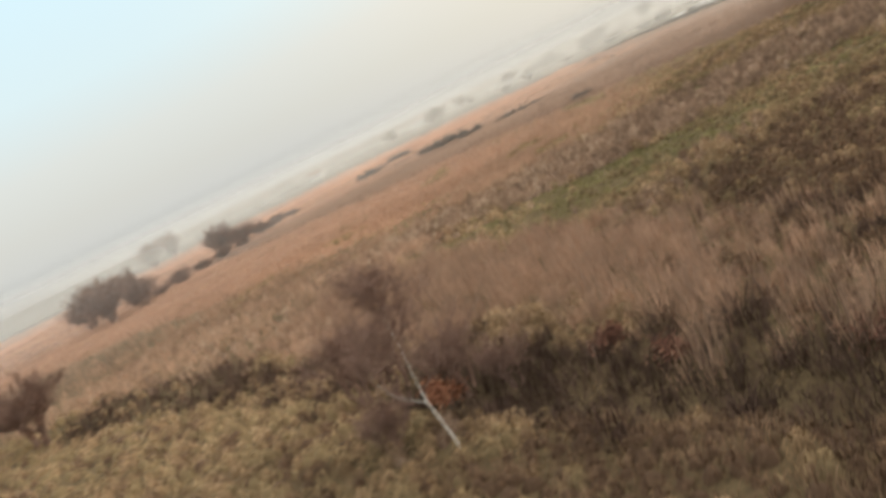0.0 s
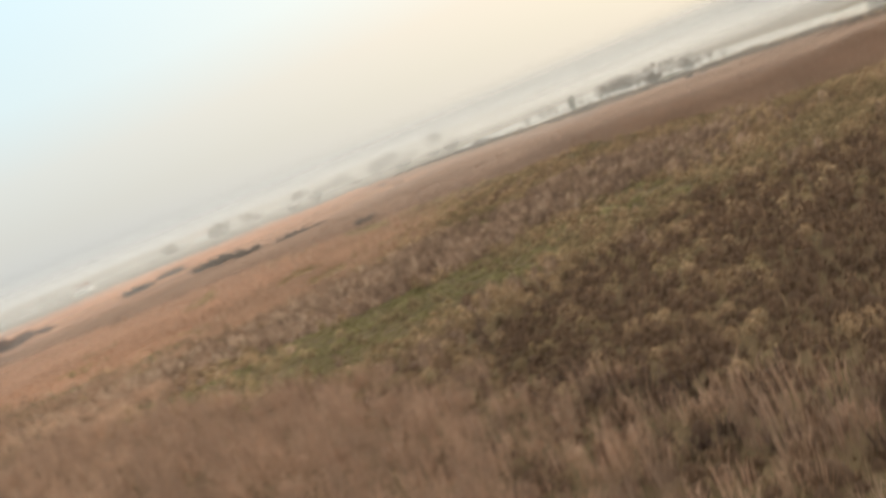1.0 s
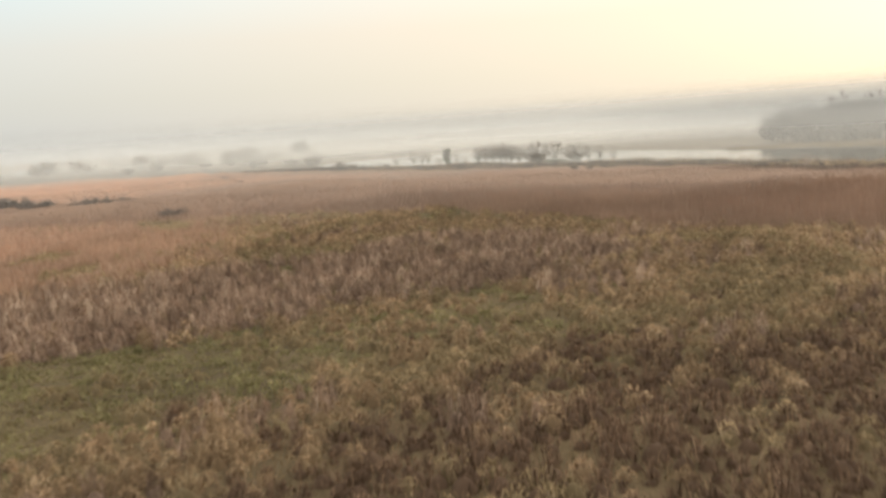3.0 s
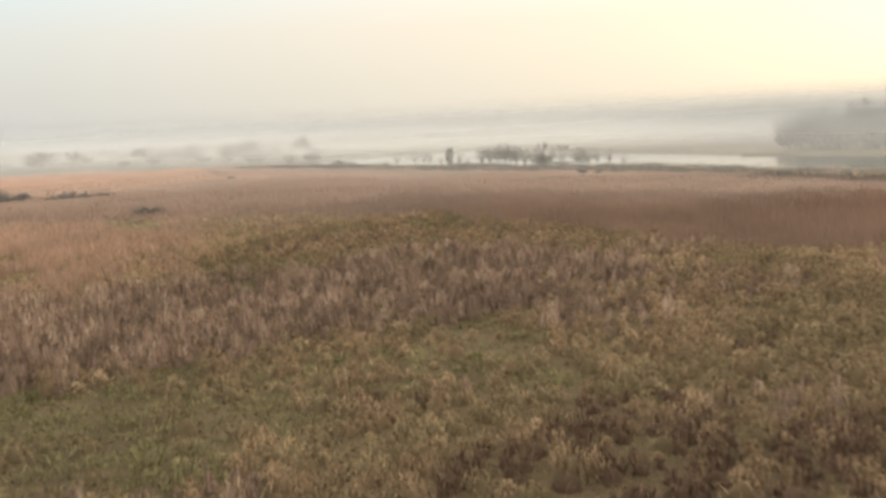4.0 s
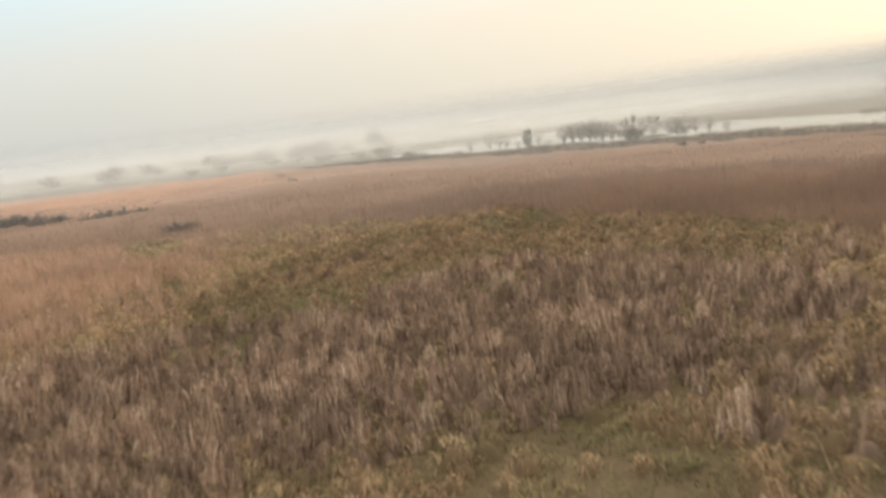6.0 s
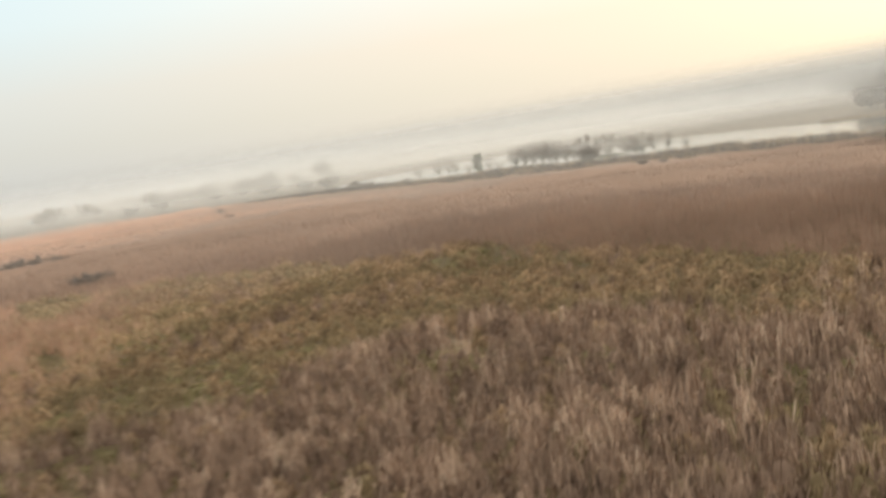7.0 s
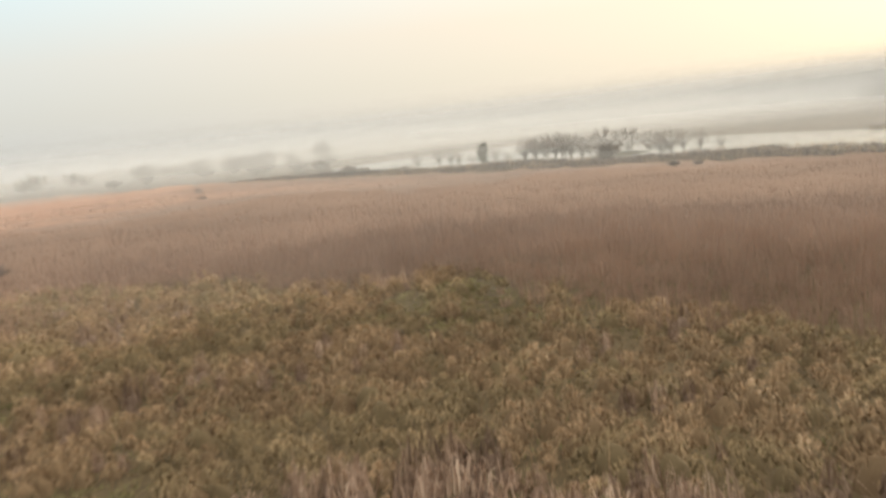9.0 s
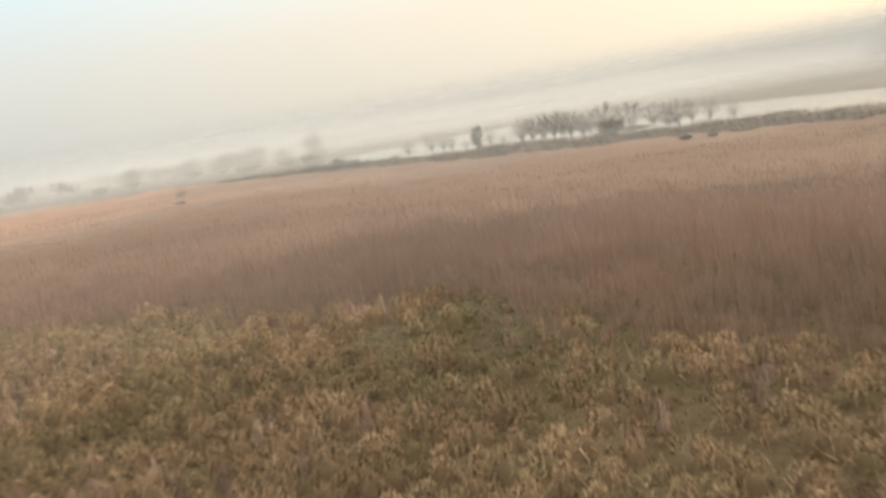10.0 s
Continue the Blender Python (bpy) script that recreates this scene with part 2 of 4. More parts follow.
def reed_scale(px, py):
    """Reed grows lower at the rim of the bed, towards the river and at the far end of the marsh."""
    rim = np.where(inside(px, py, NEAR_REED), 0.9, 0.42 + 0.5 * np.clip(line_distance(px, py, REED_BED[:17]) / 16, 0, 1))
    return rim * (1 - 0.55 * np.clip((px - 58) / 26, 0, 1) * np.clip((py - 110) / 40, 0, 1) - 0.45 * np.clip((py - 225) / 60, 0, 1) * (1 - np.clip((px - 58) / 26, 0, 1)))


def species(px, py, rng):
    """Which plant grows at each place."""
    wx = px + 1.6 * waves(px, py, 7, 11) + rng.normal(0, 0.7, px.shape)
    wy = py + 2.2 * waves(px, py, 9, 12) + rng.normal(0, 0.9, px.shape)
    u = rng.random(px.shape)
    patch = waves(px, py, 14, 13)
    s = np.where(patch + rng.normal(0, 0.5, px.shape) > 0.15, OLIVE, SEDGE)
    s = np.where((patch < -0.35) & (u < np.where(py > 116, 0.22, 0.5)), CAT, s)
    s = np.where((waves(px, py, 11, 14) < -0.55) & (u < 0.6) & (py < 82), DARK, s)
    # west of the line of flight: pale low reed beyond the dark hollow, dull rushes before it
    edge = np.interp(wx, [-60, -44, -28, -19, -10, -4], [100, 93, 81, 73, 57, 48])
    west = wx < -5
    s = np.where(west & (wy < edge), np.where(u < 0.55, OLIVE, np.where(u < 0.78, DARK, SEDGE)), s)
    s = np.where(west & (wy >= edge), np.where(u < 0.72, PALE, CAT), s)
    near = (py < 75) & (px > 18)
    s = np.where(near & (waves(px, py, 18, 15) < 0.05) & (u < 0.65), DARK, s)
    s = np.where(inside(wx, wy, DARK_PATCH) & (u < 0.84), DARK, s)
    s = np.where(inside(wx + rng.normal(0, 5, px.shape), wy + rng.normal(0, 7, px.shape), PALE_BED), np.where(waves(px, py, 20, 17) > 0.75, OLIVE, PALE), s)
    s = np.where(inside(wx, wy, MAUVE) & (u < 0.9), CAT, s)
    s = np.where(inside(wx, wy, GREEN_STRIP), np.where(u < 0.92, GREEN, OLIVE), s)
    for (cx, cy), r in GREEN_SPOTS:
        s = np.where((np.hypot((wx - cx) * 0.8, wy - cy) < r * 0.9) & (u < 0.7), GREEN, s)
    s = np.where(inside(wx, wy, REED_BED), REED, s)
    s = np.where(inside(wx, wy, SALMON), PALE, s)
    s = np.where(inside(wx, wy, NEAR_REED), np.where(u < 0.5 * np.clip((px - 7) / 5, 0, 1), DARK, np.where(u < 0.66 * np.clip((px - 8) / 6, 0, 1), BRAMBLE, np.where(rng.random(px.shape) < 0.65, PALE, REED))), s)
    s = np.where(line_distance(wx, wy, [(-7, 55), (-1.5, 49.5), (3.0, 42.5)]) < 1.2, SEDGE, s)
    s = np.where(inside(wx, wy, FORE_DARK) & (u < 0.88), DARK, s)
    s = np.where(inside(wx, wy, DARK_EDGE) & (u < 0.8), BRAMBLE, s)
    s = np.where(inside(wx, wy, DITCH), np.where(u < 0.93, BRAMBLE, OLIVE), s)
    for tr in TRAILS:
        s = np.where(line_distance(px + 0.5 * waves(px, py, 6, 19), py, tr) < 0.34, -1, s)
    return s


# ---- mesh helpers ----
def mesh_from(name, verts, quads, tris, mat, tone=None, smooth=False):
    """One mesh from arrays of corners, four-sided and three-sided faces."""
    me = bpy.data.meshes.new(name)
    nq, nt = len(quads), len(tris)
    me.vertices.add(len(verts))
    me.vertices.foreach_set("co", np.asarray(verts, np.float32).ravel())
    idx = np.concatenate([np.asarray(quads, np.int32).ravel(), np.asarray(tris, np.int32).ravel()])
    me.loops.add(len(idx))
    me.loops.foreach_set("vertex_index", idx)
    me.polygons.add(nq + nt)
    starts = np.concatenate([np.arange(nq) * 4, nq * 4 + np.arange(nt) * 3]).astype(np.int32)
    me.polygons.foreach_set("loop_start", starts)
    if smooth:
        me.polygons.foreach_set("use_smooth", np.ones(nq + nt, bool))
    if tone is not None:
        at = me.attributes.new("tone", "FLOAT", "POINT")
        at.data.foreach_set("value", np.asarray(tone, np.float32))
    me.materials.append(mat)
    me.update(calc_edges=True)
    return me


def blades(base, height, width, az, out, droop, tone, drape=False):
    """Leaves: each one a bent, tapering strip of five corners. out: how far the tip leans; droop: how far the tip falls back, as a part of the height.
    Draped leaves lie flat across their own bend, as on a hanging tuft."""
    n = len(base)
    r = np.random.default_rng(n)
    face = az + np.pi / 2 + r.normal(0, 0.65, n) if drape else r.uniform(0, np.pi, n)
    side = np.stack([np.cos(face), np.sin(face), np.zeros(n)], 1) * (width / 2)[:, None]
    d = np.stack([np.cos(az), np.sin(az), np.zeros(n)], 1)
    up = np.array([0, 0, 1.0])
    mid = base + d * (out * 0.38)[:, None] + up * (height * 0.66)[:, None]
    tip = base + d * out[:, None] + up * (height * (1 - droop))[:, None]
    v = np.stack([base - side, base + side, mid + side * 0.8, mid - side * 0.8, tip], 1).reshape(-1, 3)
    k = np.arange(n)[:, None] * 5
    return v, k + np.array([[0, 1, 2, 3]]), k + np.array([[3, 2, 4]]), np.repeat(tone, 5)


def clumps(px, py, rng, count, radius, height, width, out, droop, spread=0.10, clump_tone=0.17, size=None, tall=None, dome=0.0, tint=None, drape=False, tent=False):
    """Tufts of leaves at the given places."""
    n = len(px)
    size = np.ones(n) if size is None else size
    s = size * rng.uniform(0.62, 1.4, n)
    ct = np.clip(rng.normal(0.5, clump_tone, n) + (0 if tint is None else tint), 0, 1)
    i = np.repeat(np.arange(n), count)
    a, r = rng.uniform(0, 2 * np.pi, n * count), rng.random(n * count) ** (0.75 if drape else 0.5)
    bx = px[i] + np.cos(a) * r * radius * s[i]
    by = py[i] + np.sin(a) * r * radius * s[i]
    base = np.stack([bx, by, ground_height(bx, by) - 0.04 + dome * s[i] * (1 - r * r)], 1)
    h = rng.uniform(*height, n * count) * s[i]
    if tall is not None:
        h = h * tall[i]
    az = a + rng.normal(0, 0.7, n * count)
    o = rng.uniform(*out, n * count) * h * (0.35 + 0.65 * r)
    dr = rng.uniform(*droop, n * count)
    if tent:  # leaves that stand in a ring and lean together at the top, some fallen outwards
        inward = rng.random(n * count) < 0.72
        az = np.where(inward, a + np.pi + rng.normal(0, 0.35, n * count), az)
        o = np.where(inward, r * radius * s[i] * rng.uniform(0.6, 1.15, n * count), o)
    w = rng.uniform(*width, n * count)
    t = np.clip(ct[i] + rng.normal(0, spread, n * count), 0, 1)
    leaves = blades(base, h, w, az, o, dr, t, drape)
    return joined(leaves, mounds(px, py, s * radius * 0.78, s * dome * 0.72, 0.16 if count > 35 else 0.34)) if dome else leaves


def joined(a, b):
    k = len(a[0])
    return np.concatenate([a[0], b[0]]), np.concatenate([a[1], b[1] + k]), np.concatenate([a[2], b[2] + k]), np.concatenate([a[3], b[3]])


def mounds(px, py, radius, height, tone):
    """The matted dead heart of each tuft: an uneven low dome of old leaves."""
    n, k = len(px), 7
    r = np.random.default_rng(n + 5)
    turn = np.linspace(0, 2 * np.pi, k, endpoint=False)[None, :] + r.uniform(0, 1, (n, 1))
    z0 = ground_height(px, py)[:, None]
    rings = []
    for share, up in ((1.0, -0.12), (0.72, 0.55), (0.34, 0.92)):
        w = radius[:, None] * share * r.uniform(0.82, 1.15, (n, k))
        rings.append(np.stack([px[:, None] + w * np.cos(turn), py[:, None] + w * np.sin(turn), z0 + height[:, None] * up * r.uniform(0.85, 1.1, (n, k))], 2))
    top = np.stack([px, py, z0[:, 0] + height], 1)[:, None]
    v = np.concatenate(rings + [top], 1).reshape(-1, 3)
    f = np.arange(n)[:, None, None] * (3 * k + 1)
    q = [(a * k + i, a * k + (i + 1) % k, (a + 1) * k + (i + 1) % k, (a + 1) * k + i) for a in (0, 1) for i in range(k)]
    t = [(2 * k + i, 2 * k + (i + 1) % k, 3 * k) for i in range(k)]
    return v, (f + np.array(q)[None]).reshape(-1, 4), (f + np.array(t)[None]).reshape(-1, 3), np.full(len(v), tone)


def stuff(name, parts, mat, label, category):
    off, vs, qs, ts, tn = 0, [], [], [], []
    for v, q, t, tone in parts:
        vs.append(v), qs.append(q + off), ts.append(t + off), tn.append(tone)
        off += len(v)
    ob = new(name, mesh_from(name, np.concatenate(vs), np.concatenate(qs), np.concatenate(ts), mat, np.concatenate(tn)))
    return tagged(ob, label, category, kind="stuff")


def grid_mesh(name, x0, x1, y0, y1, step, height, mat, keep=None, tone=None):
    gx, gy = np.meshgrid(np.arange(x0, x1 + step / 2, step), np.arange(y0, y1 + step / 2, step), indexing="ij")
    nx, ny = gx.shape
    v = np.stack([gx, gy, height(gx, gy)], 2).reshape(-1, 3)
    i, j = np.meshgrid(np.arange(nx - 1), np.arange(ny - 1), indexing="ij")
    a = (i * ny + j).ravel()
    q = np.stack([a, a + ny, a + ny + 1, a + 1], 1)
    if keep is not None:
        c = v[q].mean(1)
        q = q[keep(c[:, 0], c[:, 1])]
        used, inv = np.unique(q, return_inverse=True)
        v, q = v[used], inv.reshape(-1, 4)
    return mesh_from(name, v, q, np.zeros((0, 3), int), mat, tone(v[:, 0], v[:, 1]) if tone else None, smooth=True)


def part(name, me, parent, label=""):
    ob = new(name, me)
    ob.parent = parent
    return tagged(ob, label)


# ---- ground and water ----
NEAR_BANK = [(100, 428), (96, 392), (98, 352), (107, 316), (116, 290), (119, 267), (126, 255), (132, 243), (133, 221), (134, 200), (135, 169), (139, 112), (148, 34), (158, -80)]
FAR_BANK = [(215, -80), (205, 60), (196, 150), (182, 215), (172, 262), (176, 300), (180, 351), (184, 400), (172, 440), (148, 452), (120, 445)]
RIVER = NEAR_BANK[::-1] + FAR_BANK[::-1]


def land(px, py):
    """The marsh is level; the river bed is cut into it; far land rises a little."""
    z = ground_height(px, py)
    far = np.clip((np.hypot(px - 20, py - 90) - 220) / 200, 0, 1)
    z = z * (1 - far)
    river = inside(px, py, RIVER)
    return np.where(river, -1.6, z)


ground = tagged(new("ground", grid_mesh("ground", -120, 200, -40, 260, 2.0, lambda a, b: land(a, b), M_GROUND)), "brown marsh floor of dead plant litter between the tussocks", "ground", kind="structure")
far_ground = tagged(new("ground_far", grid_mesh("ground_far", -2400, 2400, -2400, 2400, 20.0, lambda a, b: land(a, b) - 0.05, M_FAR, keep=lambda a, b: ~((a > -120) & (a < 200) & (b > -40) & (b < 260)) & (np.hypot(a, b) < 2400))), "dull brown flat meadow reaching to the misty horizon", "ground", kind="structure")

# water: a sheet between the banks
bm = bmesh.new()
cut = [bm.verts.new((x, y, -0.35)) for x, y in RIVER]
bm.faces.new(cut)
bmesh.ops.triangulate(bm, faces=bm.faces[:])
bmesh.ops.recalc_face_normals(bm, faces=bm.faces[:])
if bm.faces[:][0].normal.z < 0:
    bmesh.ops.reverse_faces(bm, faces=bm.faces[:])
me = bpy.data.meshes.new("river")
bm.to_mesh(me)
bm.free()
me.materials.append(M_WATER)
tagged(new("water", me), "pale still river mirroring the hazy sky", "river", kind="structure")

# ---- vegetation ----
rng = np.random.default_rng(7)


def scatter(x0, x1, y0, y1, step, keep):
    gx, gy = np.meshgrid(np.arange(x0, x1, step), np.arange(y0, y1, step), indexing="ij")
    gx[:, ::2] += step / 2
    px = gx.ravel() + rng.uniform(-0.36, 0.36, gx.size) * step
    py = gy.ravel() + rng.uniform(-0.36, 0.36, gx.size) * step
    k = keep(px, py) & ~inside(px, py, RIVER)
    return px[k], py[k]


def ahead(px, py):
    """Land that lies on the open side of the flight line."""
    return (py > 18) & (px > -0.62 * py - 14) & (px < 1.05 * py + 22)


def by_path(lo, hi):
    return lambda a, b: (lambda d: (d >= lo) & (d < hi) & ahead(a, b))(line_distance(a, b, EYE_LINE))


plants = {k: [] for k in range(8)}
SHAPE = {  # leaves, radius, height, width, lean, droop
    SEDGE: (50, 0.40, (0.12, 0.28), (0.020, 0.038), (1.0, 2.6), (0.6, 2.2)),
    OLIVE: (50, 0.40, (0.11, 0.26), (0.020, 0.038), (1.0, 2.6), (0.6, 2.2)),
    CAT: (36, 0.34, (0.38, 0.84), (0.020, 0.036), (0.3, 0.9), (0.0, 0.6)),
    REED: (34, 0.5, (1.2, 2.2), (0.014, 0.028), (0.03, 0.25), (0.0, 0.1)),
    PALE: (34, 0.5, (0.7, 1.3), (0.016, 0.032), (0.08, 0.5), (0.0, 0.3)),
    DARK: (38, 0.40, (0.25, 0.55), (0.018, 0.036), (0.4, 1.3), (0.1, 1.0)),
    GREEN: (40, 0.5, (0.12, 0.28), (0.02, 0.045), (0.5, 1.2), (0.0, 0.4)),
    BRAMBLE: (40, 0.5, (0.5, 1.4), (0.02, 0.04), (0.3, 1.1), (0.0, 0.6)),
}
DOME = {SEDGE: 0.54, OLIVE: 0.50, DARK: 0.40, CAT: 0.42}


def grow(x, y, k, few, big):
    cnt, rad, hts, wid, out, droop = SHAPE[k]
    reed = k in (REED, PALE)
    fine = big ** 0.55 if reed else big
    plants[k].append(clumps(x, y, rng, max(6, int(cnt * few * (1.4 if reed and big > 1 else 1))), rad * big ** 0.4, hts, (wid[0] * fine, wid[1] * fine), out, droop, size=np.clip(1 + 0.35 * waves(x, y, 3.1, 41), 0.6, 1.5), tall=reed_scale(x, y) if k == REED else None, dome=DOME.get(k, 0.0), spread=0.04 if reed else 0.13, clump_tone=0.06 if reed else 0.22 if k == CAT else 0.15, drape=k in (SEDGE, OLIVE, DARK), tent=k == CAT, tint=(0.11 if big > 1 and not reed else 0.0) + (0.08 if k == REED else 0.12) * ((y < 108) & ((x < 22) if k == REED else (x < -6)))))


for lo, hi, step, few, big in ((0, 24, 0.88, 1.1, 1.0), (24, 48, 0.92, 0.62, 1.5), (48, 85, 1.25, 0.34, 2.5)):
    px, py = scatter(-110, 150, 15, 215, step, by_path(lo, hi))
    sp = species(px, py, rng)
    for k in range(8):
        x, y = px[sp == k], py[sp == k]
        if len(x):
            grow(x, y, k, few, big)
    # cattails stand closer than the tussocks
    px, py = scatter(-30, 80, 75, 135, step * 1.0, lambda a, b: by_path(lo, hi)(a, b) & inside(a, b, MAUVE))
    sp = species(px, py, rng)
    x, y = px[sp == CAT], py[sp == CAT]
    if len(x):
        grow(x, y, CAT, few, big)
# single long pale leaves that stand out of the tussocks
px, py = scatter(-60, 110, 20, 160, 1.3, by_path(0, 42))
sp = species(px, py, rng)
keep_stray = np.isin(sp, (SEDGE, OLIVE, CAT, DARK))
x, y = px[keep_stray], py[keep_stray]
plants[SEDGE].append(clumps(x, y, rng, 2, 0.3, (0.7, 1.2), (0.012, 0.025), (0.2, 0.8), (0.0, 0.4)))
# a low undergrowth of litter and moss between the tussocks
px, py = scatter(-60, 110, 20, 160, 0.62, by_path(0, 30))
moss = (rng.random(len(px)) < 0.8) & (waves(px, py, 12, 23) > -0.25) & (py > 72) & (py < 150)
for k, m in ((GREEN, moss), (OLIVE, ~moss)):
    plants[k].append(clumps(px[m], py[m], rng, 7, 0.45, (0.08, 0.22), (0.032, 0.064), (0.4, 1.4), (0.0, 0.4), spread=0.08, clump_tone=0.10, tint=-0.22))
# the wider beds
px, py = scatter(-150, 150, 90, 330, 2.0, lambda a, b: (line_distance(a, b, EYE_LINE) >= 85) & ahead(a, b))
sp = species(px, py, rng)
for k, hts in ((REED, (1.4, 2.0)), (PALE, (1.0, 1.5)), (SEDGE, (0.6, 1.1)), (OLIVE, (0.6, 1.0)), (CAT, (1.0, 1.6))):
    x, y = px[sp == k], py[sp == k]
    if len(x):
        plants[k].append(clumps(x, y, rng, 12, 0.95, hts, (0.028, 0.052), (0.05, 0.35), (0.0, 0.15), tall=reed_scale(x, y) if k == REED else None, spread=0.06, clump_tone=0.08))

for k, name, mat, label, cat in (
        (SEDGE, "sedge", M_SEDGE, "straw-coloured drooping sedge tussocks on the marsh", "sedge"),
        (OLIVE, "olive_sedge", M_OLIVE, "olive and straw sedge tussocks, half withered", "sedge"),
        (CAT, "cattail_stand", M_MAUVE, "dead mauve-brown cattail leaves, broken and upright", "cattails"),
        (REED, "reed_bed", M_REED, "tall red-brown dry reed stems in a dense bed", "reeds"),
        (PALE, "pale_reed_bed", M_PALE, "pale salmon-coloured dry reed on the open marsh", "reeds"),
        (DARK, "rush_patch", M_DARK, "dark brown withered rushes in broad patches", "rushes"),
        (GREEN, "green_grass", M_GREEN, "short green grass in the wet hollows", "grass"),
        (BRAMBLE, "bramble_thicket", M_BRAMBLE, "dark leafless bramble along the ditch", "bramble")):
    if plants[k]:
        stuff(name, plants[k], mat, label, cat)

def salmon_share(a, b):
    """How much of the salmon-coloured reed stands at a place: 0 to 1."""
    loop = SALMON + SALMON[:1]
    d = line_distance(a, b, loop) * np.where(inside(a, b, SALMON), 1, -1)
    streak = 14 * waves(a * 0.35 + b * 0.1, b, 30, 71)
    base = np.where(inside(a, b, PALE_BED), 0.45, 0.0)
    return np.clip(np.maximum(base, 0.5 + (d + streak) / 70), 0, 1)


# the closed mass of the far reed beds, under the stem tips
def bed_height(a, b):
    rim = line_distance(a, b, REED_BED[:17])
    d = line_distance(a, b, EYE_LINE)
    rise = np.clip((rim - 1) / 14, 0, 1) * np.clip((d - 22) / 40, 0, 1)
    return ground_height(a, b) - 0.1 + reed_scale(a, b) * rise * (1.5 + 0.13 * waves(a, b, 5, 31) + 0.15 * waves(a, b, 17, 32))


far_bed = lambda a, b: inside(a, b, REED_BED) & (line_distance(a, b, EYE_LINE) > 22) & ~inside(a, b, SALMON)
tagged(new("reed_canopy", grid_mesh("reed_canopy", -120, 150, 60, 510, 1.8, bed_height, M_CANOPY, far_bed, salmon_share)), "dense red-brown reed bed merging in the distance", "reeds", kind="stuff")
def pale_height(a, b):
    d = line_distance(a, b, EYE_LINE)
    rim = np.clip(line_distance(a, b, PALE_BED[:5]) / 15, 0, 1)
    return ground_height(a, b) - 0.1 + rim * np.clip((d - 45) / 50, 0, 1) * (0.72 + 0.2 * waves(a, b, 6, 33) + 0.2 * waves(a, b, 21, 34))


pale_far = lambda a, b: inside(a, b, SALMON) | (inside(a, b, PALE_BED) & (line_distance(a, b, EYE_LINE) > 45))
tagged(new("pale_reed_canopy", grid_mesh("pale_reed_canopy", -270, 60, 100, 490, 2.4, pale_height, M_CANOPY, pale_far, salmon_share)), "salmon-coloured reed field merging in the distance", "reeds", kind="stuff")

# scrub on the river bank
BANK_STRIP = [(60, 400), (76, 348), (86, 312), (94, 284), (98, 258), (104, 240), (110, 226), (114, 208), (118, 170), (122, 130), (137, 114), (133, 169), (132, 200), (131, 221), (130, 242), (124, 253), (117, 266), (114, 289), (105, 315), (96, 351), (79, 407)]
px, py = scatter(40, 150, 115, 412, 1.15, lambda a, b: inside(a + 3 * waves(a, b, 9, 51), b + 3 * waves(a, b, 12, 52), BANK_STRIP))
dk = rng.random(len(px)) < 0.5 + 0.47 * np.clip((line_distance(px, py, NEAR_BANK) < 15) * 1.0, 0, 1)
stuff("bank_scrub", [clumps(px[dk], py[dk], rng, 18, 0.8, (0.35, 0.72), (0.04, 0.09), (0.3, 1.0), (0.0, 0.5), tall=1 + 0.35 * np.exp(-((py[dk] - 278) / 22) ** 2) + 0.4 * np.exp(-((py[dk] - 246) / 10) ** 2))], M_BRAMBLE, "low dark scrub along the river bank", "scrub")
stuff("bank_grass", [clumps(px[~dk], py[~dk], rng, 10, 0.8, (0.4, 0.8), (0.05, 0.1), (0.2, 0.8), (0.0, 0.4))], M_DARK, "dull brown rushes behind the river bank", "rushes")


# ---- trees and shrubs ----
def tube(points, radii, sides=6):
    """A tapered, bending stem through the given points."""
    pts = np.asarray(points, float)
    n = len(pts)
    tan = np.gradient(pts, axis=0)
    tan /= np.linalg.norm(tan, axis=1)[:, None] + 1e-9
    ref = np.where(np.abs(tan[:, 2:3]) > 0.95, [[1.0, 0, 0]], [[0, 0, 1.0]])
    u = np.cross(tan, ref)
    u /= np.linalg.norm(u, axis=1)[:, None] + 1e-9
    w = np.cross(tan, u)
    a = np.linspace(0, 2 * np.pi, sides, endpoint=False)
    v = pts[:, None] + (u[:, None] * np.cos(a)[None, :, None] + w[:, None] * np.sin(a)[None, :, None]) * np.asarray(radii)[:, None, None]
    q = [(i * sides + j, i * sides + (j + 1) % sides, (i + 1) * sides + (j + 1) % sides, (i + 1) * sides + j) for i in range(n - 1) for j in range(sides)]
    return v.reshape(-1, 3), np.array(q)


def arc(a, b, sag, r, steps=5):
    """A bough from a to b that first goes outwards and then bends up."""
    k = np.linspace(0, 1, steps)[:, None]
    p = np.asarray(a) * (1 - k) + np.asarray(b) * k
    p[:, 2] -= (sag * 4 * k * (1 - k))[:, 0]
    p[1:-1] += r.normal(0, 0.03 * np.linalg.norm(np.asarray(b) - np.asarray(a)), (steps - 2, 3))
    return p


